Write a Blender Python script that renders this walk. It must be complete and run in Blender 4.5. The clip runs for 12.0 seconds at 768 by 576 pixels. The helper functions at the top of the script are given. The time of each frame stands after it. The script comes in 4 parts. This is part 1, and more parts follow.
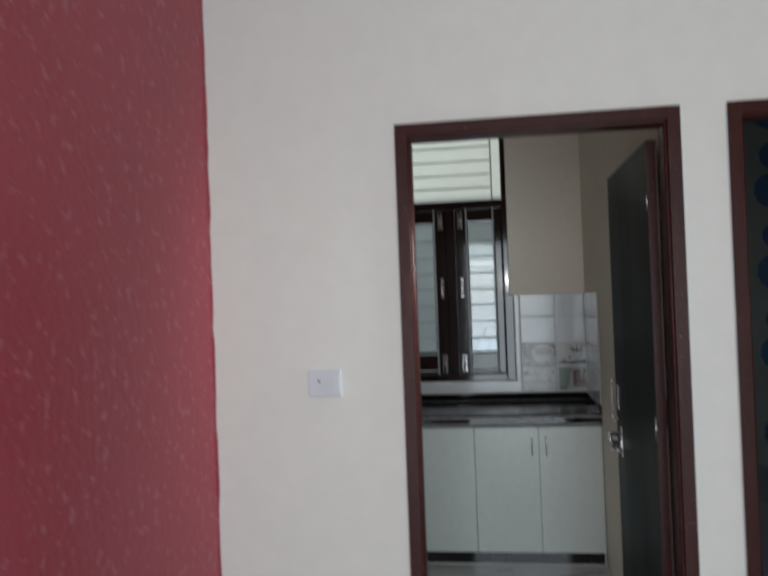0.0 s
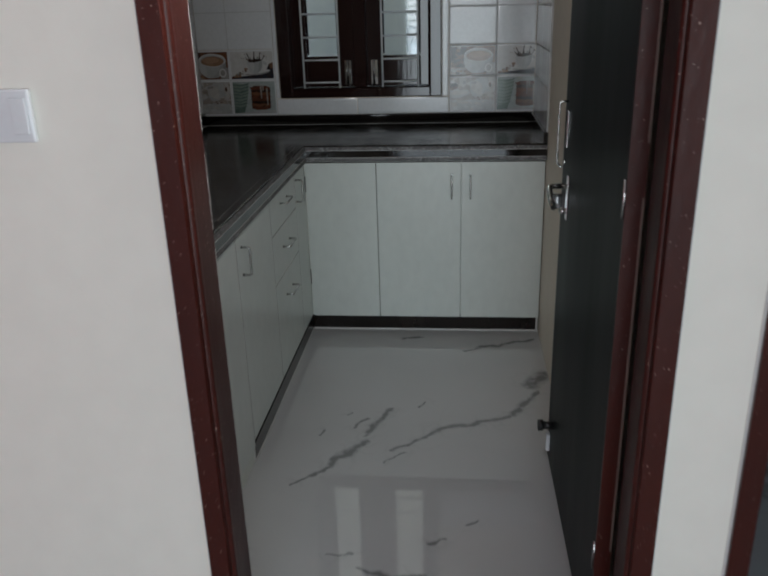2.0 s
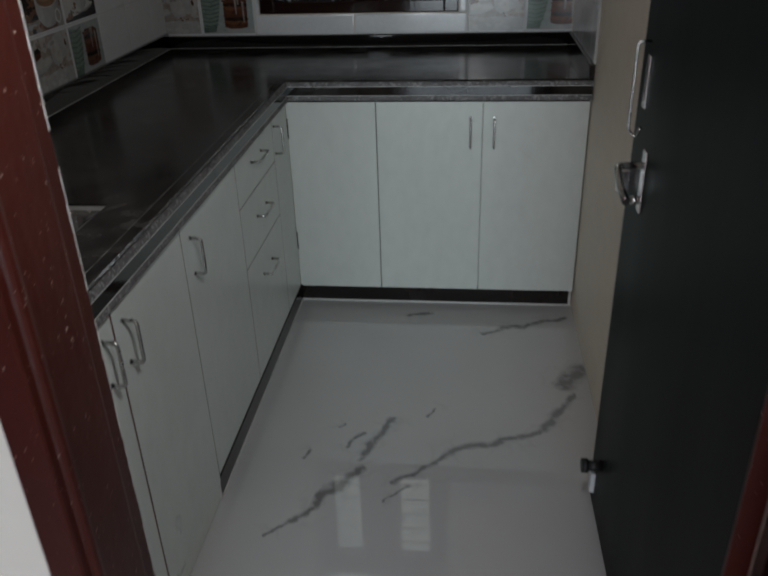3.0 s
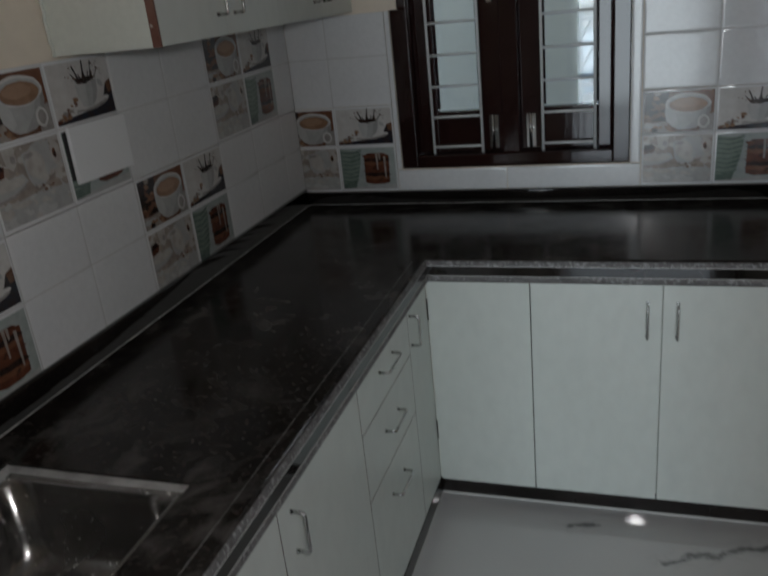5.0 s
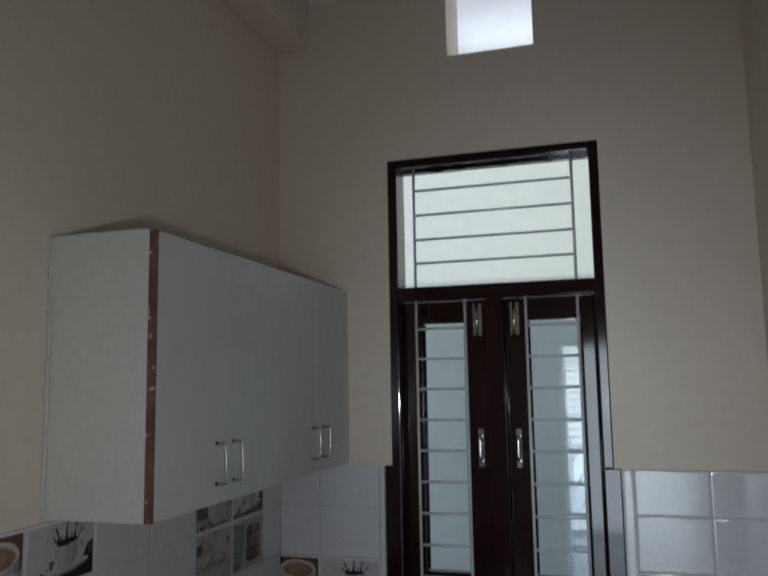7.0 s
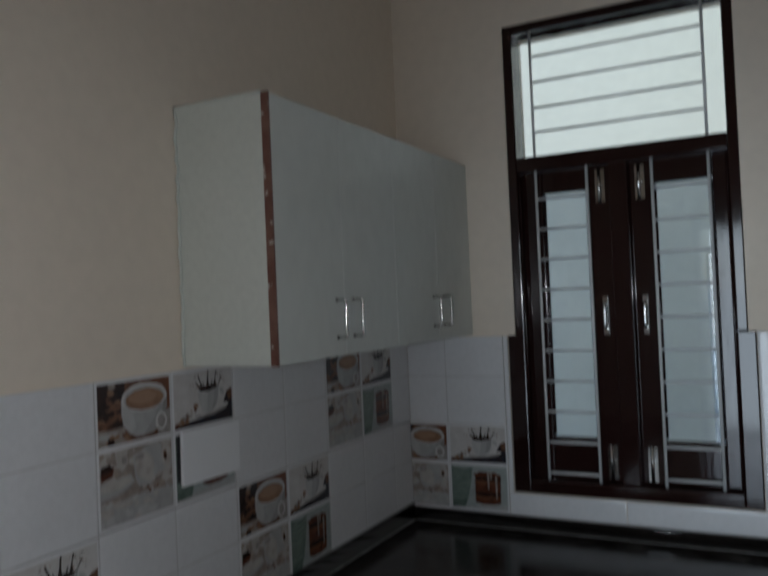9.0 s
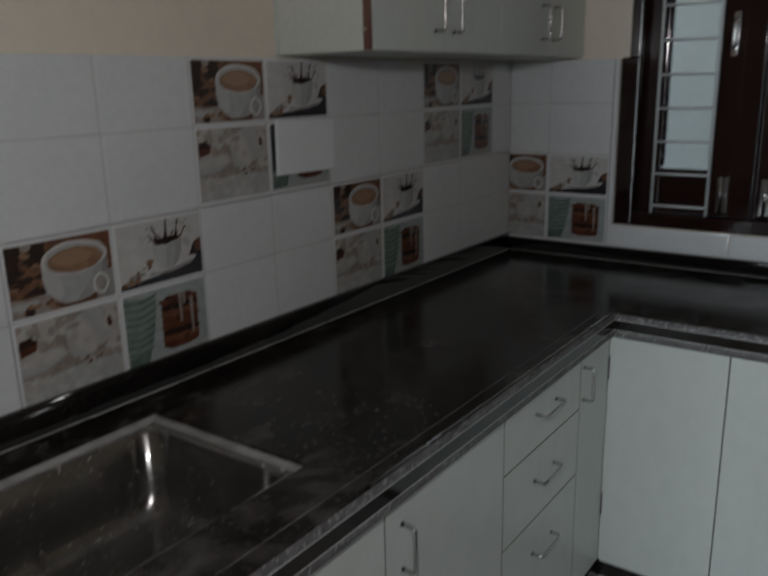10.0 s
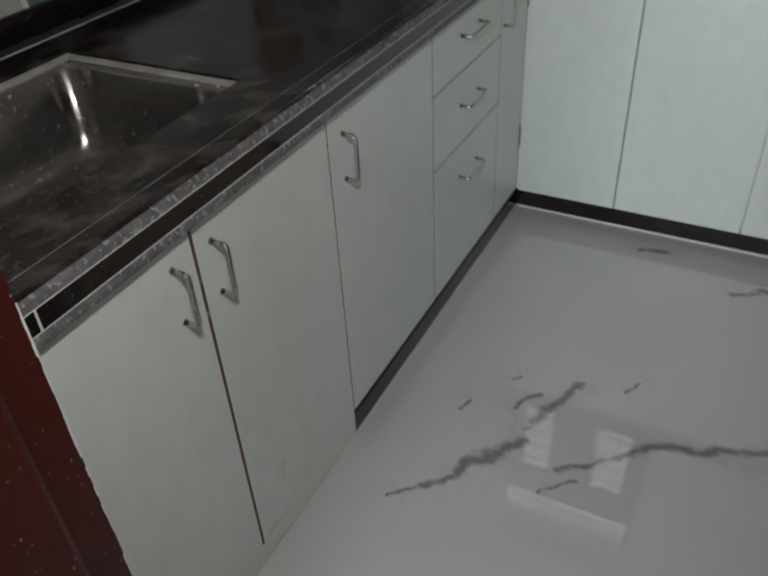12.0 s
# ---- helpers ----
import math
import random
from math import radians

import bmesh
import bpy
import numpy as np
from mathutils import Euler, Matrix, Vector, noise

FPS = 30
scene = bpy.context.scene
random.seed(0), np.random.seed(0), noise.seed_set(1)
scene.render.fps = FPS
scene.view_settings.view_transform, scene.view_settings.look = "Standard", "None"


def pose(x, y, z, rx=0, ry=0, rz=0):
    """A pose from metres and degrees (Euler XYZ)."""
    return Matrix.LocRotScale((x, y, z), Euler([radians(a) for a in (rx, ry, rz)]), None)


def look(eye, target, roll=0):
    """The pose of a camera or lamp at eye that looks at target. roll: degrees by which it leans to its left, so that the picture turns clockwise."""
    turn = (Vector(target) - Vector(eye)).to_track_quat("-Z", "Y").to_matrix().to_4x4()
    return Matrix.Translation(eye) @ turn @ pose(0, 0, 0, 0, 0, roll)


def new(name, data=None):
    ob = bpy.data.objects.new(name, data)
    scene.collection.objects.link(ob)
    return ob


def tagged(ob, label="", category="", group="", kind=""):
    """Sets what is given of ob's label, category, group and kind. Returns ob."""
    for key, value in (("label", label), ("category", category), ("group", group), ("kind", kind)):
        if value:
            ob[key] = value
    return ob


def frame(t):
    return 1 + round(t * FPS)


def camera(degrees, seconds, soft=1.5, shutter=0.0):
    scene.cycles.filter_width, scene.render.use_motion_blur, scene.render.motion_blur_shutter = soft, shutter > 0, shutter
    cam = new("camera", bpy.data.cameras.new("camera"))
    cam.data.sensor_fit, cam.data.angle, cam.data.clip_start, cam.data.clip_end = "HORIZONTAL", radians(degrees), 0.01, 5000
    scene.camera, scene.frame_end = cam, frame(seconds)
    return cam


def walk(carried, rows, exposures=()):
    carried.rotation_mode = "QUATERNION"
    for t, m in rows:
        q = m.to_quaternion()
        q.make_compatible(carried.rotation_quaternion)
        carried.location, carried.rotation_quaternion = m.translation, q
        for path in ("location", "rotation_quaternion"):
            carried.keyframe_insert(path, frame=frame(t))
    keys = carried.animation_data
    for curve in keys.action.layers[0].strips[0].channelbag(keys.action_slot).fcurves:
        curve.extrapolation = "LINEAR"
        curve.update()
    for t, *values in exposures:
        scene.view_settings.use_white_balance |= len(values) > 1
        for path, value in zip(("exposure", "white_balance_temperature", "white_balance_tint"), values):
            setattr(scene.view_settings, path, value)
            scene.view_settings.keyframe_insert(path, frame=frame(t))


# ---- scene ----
cam = camera(53.3, 12.0, soft=2.0, shutter=0.4)
PATH = [
    (0, (1.085, -5.023, 1.541), (0.798, -3.044, 1.571), -2.1),
    (0.5, (1.183, -4.737, 1.511), (0.971, -2.774, 1.19), -1.2),
    (1, (1.203, -4.394, 1.42), (1.085, -2.486, 0.835), -2.1),
    (1.5, (1.224, -4.128, 1.386), (1.183, -2.255, 0.688), -1.8),
    (2, (1.287, -3.818, 1.444), (1.094, -1.959, 0.734), -1.7),
    (2.5, (1.274, -3.455, 1.392), (1.087, -1.645, 0.563), -1.3),
    (2.7, (1.24, -3.33, 1.406), (1.068, -1.571, 0.47), -1.7),
    (4.3, (1.304, -2.757, 1.583), (0.704, -1.041, 0.751), -4.6),
    (4.5, (1.281, -2.728, 1.602), (0.678, -0.994, 0.807), -5.0),
    (5, (1.209, -2.667, 1.617), (0.597, -0.908, 0.888), -6.1),
    (5.5, (1.17, -2.628, 1.689), (0.524, -0.794, 1.218), -4.8),
    (6, (1.191, -2.61, 1.768), (0.581, -0.719, 1.539), -2.4),
    (6.5, (1.197, -2.608, 1.82), (0.582, -0.705, 1.833), -1.8),
    (6.7, (1.199, -2.616, 1.826), (0.621, -0.705, 1.947), -1.5),
    (8.3, (1.257, -2.636, 1.807), (0.556, -0.814, 2.244), -1.0),
    (8.5, (1.255, -2.65, 1.771), (0.433, -0.862, 2.127), -1.1),
    (8.6, (1.274, -2.641, 1.779), (0.394, -0.866, 2.056), -1.0),
    (9, (1.27, -2.616, 1.68), (0.352, -0.84, 1.716), -2.5),
    (9.5, (1.274, -2.589, 1.581), (0.297, -0.866, 1.306), -2.8),
    (10, (1.291, -2.598, 1.476), (0.161, -1.031, 0.96), -1.3),
    (10.5, (1.299, -2.584, 1.435), (0.101, -1.159, 0.705), -1.1),
    (11, (1.319, -2.595, 1.385), (0.205, -1.208, 0.473), -1.4),
    (11.5, (1.322, -2.621, 1.349), (0.333, -1.266, 0.26), -2.7),
    (12, (1.284, -2.696, 1.337), (0.504, -1.305, 0.131), -3.5),
]
walk(cam, [(t, look(eye, target, roll)) for t, eye, target, roll in PATH],
     exposures=[(0.0, -0.22, 6150, 9), (1.0, -0.18, 6100, 9), (2.2, -0.20, 6200, 9), (2.7, -0.19, 6150, 9), (4.5, 0.07, 6150, 9), (5.0, -0.01, 6150, 9), (5.5, -0.15, 6150, 9), (6.5, 0.05, 5900, 9), (8.5, 0.06, 5800, 9), (9.0, -0.03, 5800, 9), (9.5, -0.13, 5850, 9), (10.5, 0.03, 6350, 9), (11.2, 0.32, 6350, 9), (12.0, 0.58, 6300, 9)])
SKY, SUN = 0.11, 2.8
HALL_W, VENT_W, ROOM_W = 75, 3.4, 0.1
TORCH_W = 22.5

# ---- world, sun, large lights ----
world = bpy.data.worlds.new("sky")
scene.world = world
world.use_nodes = True
wn = world.node_tree.nodes
sky = wn.new("ShaderNodeTexSky")
sky.sky_type, sky.sun_disc = "NISHITA", False
sky.sun_elevation, sky.sun_rotation = radians(50), radians(160)
world.node_tree.links.new(sky.outputs[0], wn["Background"].inputs[0])
wn["Background"].inputs[1].default_value = SKY

sun = new("sun", bpy.data.lights.new("sun", "SUN"))
sun.data.energy, sun.data.angle, sun.data.color = SUN, radians(0.5), (1.0, 0.95, 0.88)
sun.matrix_world = look((0, 0, 0), (-0.22, 0.60, -0.77))


def area_light(name, m, sx, sy, watts, colour):
    ob = new(name, bpy.data.lights.new(name, "AREA"))
    ob.data.shape, ob.data.size, ob.data.size_y = "RECTANGLE", sx, sy
    ob.data.energy, ob.data.color = watts, colour
    ob.matrix_world = m
    return ob


# daylight of the ventilator, and of a hall front and bedroom window added unseen
area_light("added_hall_daylight", look((1.47, -6.93, 1.20), (1.47, -4, 1.17)), 1.8, 2.3, HALL_W, (0.88, 0.97, 1.0))
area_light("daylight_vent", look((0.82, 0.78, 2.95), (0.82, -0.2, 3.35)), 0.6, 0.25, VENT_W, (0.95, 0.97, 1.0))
# added lamp for the bedroom; its window is never in view
area_light("added_bedroom_light", look((5.38, -0.4, 1.5), (3, -0.4, 1.2)), 1.2, 1.2, ROOM_W, (0.9, 0.96, 1.0))


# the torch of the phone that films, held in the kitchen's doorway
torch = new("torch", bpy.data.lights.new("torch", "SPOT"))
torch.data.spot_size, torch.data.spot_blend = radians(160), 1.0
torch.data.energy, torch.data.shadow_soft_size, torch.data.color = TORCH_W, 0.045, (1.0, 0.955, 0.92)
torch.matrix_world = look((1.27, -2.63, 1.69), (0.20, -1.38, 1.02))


# ---- materials ----
def material(name, base, rough=0.5, metal=0.0, second=None, scale=6.0, amount=0.5, bump=0.0, bump_scale=60.0, spots=None, spot_scale=90.0, spot_size=0.62, coat=0.0, stretch=(1, 1, 1), rough_var=0.08, spec=0.5, dust=None):
    m = bpy.data.materials.new(name)
    m.use_nodes = True
    n, l = m.node_tree.nodes, m.node_tree.links
    b = n["Principled BSDF"]
    b.inputs["Metallic"].default_value = metal
    b.inputs["Coat Weight"].default_value = coat
    b.inputs["Specular IOR Level"].default_value = spec
    b.inputs["Coat Roughness"].default_value = 0.08
    tc, mp = n.new("ShaderNodeTexCoord"), n.new("ShaderNodeMapping")
    mp.inputs["Scale"].default_value = stretch
    l.new(tc.outputs["Object"], mp.inputs["Vector"])

    def noise_tex(s, detail=6.0):
        t = n.new("ShaderNodeTexNoise")
        t.inputs["Scale"].default_value, t.inputs["Detail"].default_value = s, detail
        l.new(mp.outputs[0], t.inputs["Vector"])
        return t

    def mix(fac, a, c):
        x = n.new("ShaderNodeMix")
        x.data_type = "RGBA"
        l.new(fac, x.inputs[0])
        for sock, v in ((x.inputs[6], a), (x.inputs[7], c)):
            if isinstance(v, tuple):
                sock.default_value = (*v, 1)
            else:
                l.new(v, sock)
        return x.outputs[2]

    def ramp(sock, lo, hi, a=0.0, c=1.0):
        r = n.new("ShaderNodeMapRange")
        l.new(sock, r.inputs[0])
        for k, v in zip((1, 2, 3, 4), (lo, hi, a, c)):
            r.inputs[k].default_value = v
        return r.outputs[0]

    second = second or tuple(v * 0.86 for v in base)
    big = noise_tex(scale)
    colour = mix(ramp(big.outputs[0], 0.3, 0.72, 0, amount), base, second)
    fine = noise_tex(scale * 14, 3.0)
    colour = mix(ramp(fine.outputs[0], 0.35, 0.75, 0, amount * 0.35), colour, tuple(v * 0.8 for v in second))
    if spots:
        sp = noise_tex(spot_scale, 2.0)
        colour = mix(ramp(sp.outputs[0], spot_size, spot_size + 0.06), colour, spots)
    if dust:
        # wiped dust: curved smears broken up by a larger cloud
        warp = noise_tex(2.3, 3.0)
        shift = n.new("ShaderNodeVectorMath")
        shift.operation = "MULTIPLY_ADD"
        l.new(warp.outputs["Color"], shift.inputs[0])
        shift.inputs[1].default_value = (0.45, 0.45, 0.45)
        l.new(mp.outputs[0], shift.inputs[2])
        smear = n.new("ShaderNodeTexNoise")
        smear.inputs["Scale"].default_value, smear.inputs["Detail"].default_value = 15.0, 8.0
        l.new(shift.outputs[0], smear.inputs["Vector"])
        cloud = noise_tex(3.1, 2.0)
        both = n.new("ShaderNodeMath")
        both.operation = "MULTIPLY"
        l.new(ramp(smear.outputs[0], 0.46, 0.70), both.inputs[0])
        l.new(ramp(cloud.outputs[0], 0.24, 0.54), both.inputs[1])
        colour = mix(both.outputs[0], colour, dust)
    l.new(colour, b.inputs["Base Color"])
    l.new(ramp(big.outputs[0], 0.25, 0.75, max(0.02, rough - rough_var), rough + rough_var), b.inputs["Roughness"])
    if bump:
        bn = n.new("ShaderNodeBump")
        bn.inputs["Strength"].default_value, bn.inputs["Distance"].default_value = bump, 0.004
        t = noise_tex(bump_scale, 4.0)
        l.new(t.outputs[0], bn.inputs["Height"])
        l.new(bn.outputs[0], b.inputs["Normal"])
    return m


HALL_PAINT = material("hall_paint", (0.84, 0.828, 0.755), 0.55, second=(0.81, 0.793, 0.715), scale=1.1, amount=0.4, bump=0.12, bump_scale=35)
CREAM = material("cream_paint", (0.82, 0.735, 0.62), 0.6, second=(0.77, 0.685, 0.57), scale=1.8, amount=0.6, bump=0.12, bump_scale=35)
CEIL = material("ceiling_white", (0.80, 0.80, 0.82), 0.7, scale=2, amount=0.4, bump=0.08)
WHITEWALL = material("outer_wall_paint", (0.82, 0.83, 0.755), 0.8, second=(0.76, 0.775, 0.70), scale=1.2, amount=0.7, bump=0.15, bump_scale=25)
CAB = material("cabinet_laminate", (0.67, 0.705, 0.67), 0.32, second=(0.585, 0.625, 0.59), scale=1.9, amount=0.7, bump=0.03, bump_scale=180, stretch=(1, 1, 0.6))
CABSIDE = material("cabinet_side_laminate", (0.70, 0.73, 0.67), 0.38, second=(0.64, 0.68, 0.62), scale=4, amount=0.8, bump=0.03, bump_scale=120)
EDGEBAND = material("brown_edge_band", (0.115, 0.036, 0.024), 0.5, second=(0.21, 0.115, 0.085), scale=22, amount=1.0, spots=(0.50, 0.47, 0.43), spot_scale=38, spot_size=0.62)
WOOD = material("door_frame_wood", (0.056, 0.0110, 0.0072), 0.36, second=(0.036, 0.0075, 0.0055), scale=5, amount=0.9, bump=0.25, bump_scale=40, spots=(0.45, 0.34, 0.29), spot_scale=230, spot_size=0.705, stretch=(1, 1, 0.6), spec=0.25)
WINWOOD = material("window_wood", (0.014, 0.0052, 0.0046), 0.09, second=(0.022, 0.0080, 0.0068), scale=6, amount=0.8, rough_var=0.04, bump=0.05, bump_scale=50, stretch=(1, 1, 0.2), spec=0.5)
LEAF = material("door_laminate", (0.0065, 0.0085, 0.0088), 0.45, spec=0.08, second=(0.014, 0.017, 0.016), scale=3, amount=0.8, bump=0.06, bump_scale=90, stretch=(1, 1, 0.2))
GRANITE = material("black_granite", (0.006, 0.0052, 0.0048), 0.045, spec=0.5, second=(0.022, 0.018, 0.016), scale=5, amount=0.95, spots=(0.040, 0.031, 0.027), spot_scale=240, spot_size=0.63, rough_var=0.02, bump=0.01, bump_scale=300)
GRANITE_TOP = material("dusty_granite", (0.006, 0.0052, 0.0048), 0.17, spec=0.25, second=(0.020, 0.016, 0.0135), scale=12, amount=0.95, spots=(0.036, 0.029, 0.026), spot_scale=80, spot_size=0.575, rough_var=0.07, dust=(0.072, 0.066, 0.061), bump=0.02, bump_scale=300)
GRANITE_RAW = material("sawn_granite", (0.17, 0.165, 0.165), 0.6, second=(0.075, 0.070, 0.070), scale=34, amount=1.0, spots=(0.27, 0.27, 0.27), spot_scale=120, spot_size=0.56, bump=0.4, bump_scale=220)
DOOREDGE = material("brown_door_edge", (0.060, 0.028, 0.020), 0.55, scale=20, amount=0.8)
GREYJOINT = material("grey_cement", (0.30, 0.30, 0.29), 0.8, second=(0.14, 0.135, 0.13), scale=30, amount=1.0)
GROUT = material("white_grout", (0.66, 0.66, 0.64), 0.8, scale=20, amount=0.8)
TILE = material("white_ceramic", (0.74, 0.75, 0.76), 0.14, second=(0.69, 0.70, 0.71), scale=5, amount=0.7, bump=0.03, bump_scale=14, rough_var=0.05)
STEEL = material("brushed_steel", (0.60, 0.60, 0.59), 0.24, 1.0, second=(0.42, 0.41, 0.40), scale=18, amount=0.8, bump=0.05, bump_scale=220, rough_var=0.1)
SINKSTEEL = material("sink_steel", (0.38, 0.37, 0.36), 0.25, 0.95, second=(0.21, 0.20, 0.19), scale=7, amount=0.9, spots=(0.85, 0.84, 0.82), spot_scale=85, spot_size=0.655, bump=0.06, bump_scale=30, rough_var=0.1)
def brushed(m, amount):
    """Brush marks run round the bowl, so that highlights stretch across them."""
    n, l = m.node_tree.nodes, m.node_tree.links
    t = n.new("ShaderNodeTangent")
    t.direction_type, t.axis = "RADIAL", "Z"
    b = n["Principled BSDF"]
    l.new(t.outputs[0], b.inputs["Tangent"])
    b.inputs["Anisotropic"].default_value, b.inputs["Anisotropic Rotation"].default_value = amount, 0.25


brushed(SINKSTEEL, 0.8)
RIMSTEEL = material("rim_steel", (0.58, 0.58, 0.57), 0.50, 0.4, second=(0.32, 0.31, 0.30), scale=22, amount=1.0, bump=0.1, bump_scale=160)
CHROME = material("chrome", (0.75, 0.75, 0.74), 0.10, 1.0, scale=20, amount=0.3, rough_var=0.04)
GRILLE = material("grille_paint", (0.70, 0.72, 0.72), 0.4, second=(0.58, 0.60, 0.60), scale=15, amount=0.7)
PLASTIC = material("switch_plastic", (0.74, 0.77, 0.79), 0.2, scale=8, amount=0.25)
# the bedroom's lack of light is put into this darkened wall colour
DIMMED_WALL = material("dimmed_bedroom_paint", (0.19, 0.195, 0.175), 0.7, second=(0.15, 0.155, 0.14), scale=1.5, amount=0.7)
GROOVE = material("grey_joint", (0.57, 0.57, 0.56), 0.7, scale=20, amount=0.7)
RAWEDGE = material("raw_edge", (0.20, 0.15, 0.125), 0.6, scale=20, amount=0.8)
PLATE = material("bright_plastic", (0.84, 0.86, 0.87), 0.15, scale=8, amount=0.2)
FARWALL = material("far_house_paint", (0.62, 0.70, 0.78), 0.8, second=(0.55, 0.63, 0.71), scale=1.0, amount=0.7)
# rubber, and the painted dark inside of joints and holes
BLACK = material("black_rubber_and_shade", (0.012, 0.012, 0.012), 0.5, scale=20, amount=0.6)
# dots darkened as well, for the same unlit bedroom
BLUE = material("dimmed_blue_print", (0.022, 0.056, 0.13), 0.6, second=(0.034, 0.082, 0.17), scale=16, amount=1.0, bump=0.2)
CONCRETE = material("concrete", (0.42, 0.42, 0.40), 0.85, scale=3, amount=0.9, bump=0.3)

# colours printed on the decorated tiles
INK = {k: material("print_" + k, c, 0.16, second=s, scale=48, amount=1.0, rough_var=0.04) for k, c, s in (
    ("brown", (0.20, 0.10, 0.055), (0.09, 0.045, 0.028)), ("dark", (0.045, 0.026, 0.020), (0.022, 0.014, 0.012)),
    ("white", (0.63, 0.62, 0.60), (0.52, 0.50, 0.48)), ("coffee", (0.31, 0.185, 0.11), (0.22, 0.125, 0.072)),
    ("cream", (0.37, 0.33, 0.295), (0.24, 0.205, 0.175)), ("green", (0.15, 0.195, 0.165), (0.09, 0.13, 0.11)),
    ("navy", (0.020, 0.026, 0.040), (0.035, 0.022, 0.020)), ("biscuit", (0.145, 0.052, 0.028), (0.075, 0.028, 0.018)),
    ("shade", (0.44, 0.44, 0.43), (0.36, 0.36, 0.35)), ("rust", (0.19, 0.080, 0.040), (0.13, 0.055, 0.030)), ("pearl", (0.51, 0.51, 0.50), (0.43, 0.43, 0.42)), ("ash", (0.37, 0.37, 0.36), (0.30, 0.30, 0.29)), ("dusk", (0.29, 0.285, 0.275), (0.23, 0.22, 0.21)), ("tea", (0.36, 0.225, 0.14), (0.31, 0.185, 0.115)), ("linen", (0.52, 0.495, 0.465), (0.38, 0.35, 0.32)), ("beige", (0.40, 0.345, 0.29), (0.28, 0.235, 0.20)), ("sage", (0.24, 0.295, 0.255), (0.17, 0.215, 0.185)), ("mist", (0.40, 0.43, 0.415), (0.30, 0.34, 0.325)), ("grey", (0.36, 0.34, 0.32), (0.24, 0.22, 0.21)))}

# red wall: rough rolled paint with pale dabs
RED = material("red_texture_paint", (0.34, 0.028, 0.050), 0.45, second=(0.41, 0.062, 0.090), scale=2.0, amount=0.9, bump=0.9, bump_scale=42, spots=(0.43, 0.11, 0.14), spot_scale=34, spot_size=0.60, stretch=(1, 1, 0.9))


def glass_material():
    m = bpy.data.materials.new("window_glass")
    m.use_nodes = True
    b = m.node_tree.nodes["Principled BSDF"]
    b.inputs["Base Color"].default_value = (0.93, 0.97, 0.95, 1)
    b.inputs["Transmission Weight"].default_value, b.inputs["Roughness"].default_value, b.inputs["IOR"].default_value = 1.0, 0.03, 1.45
    return m


GLASS = glass_material()


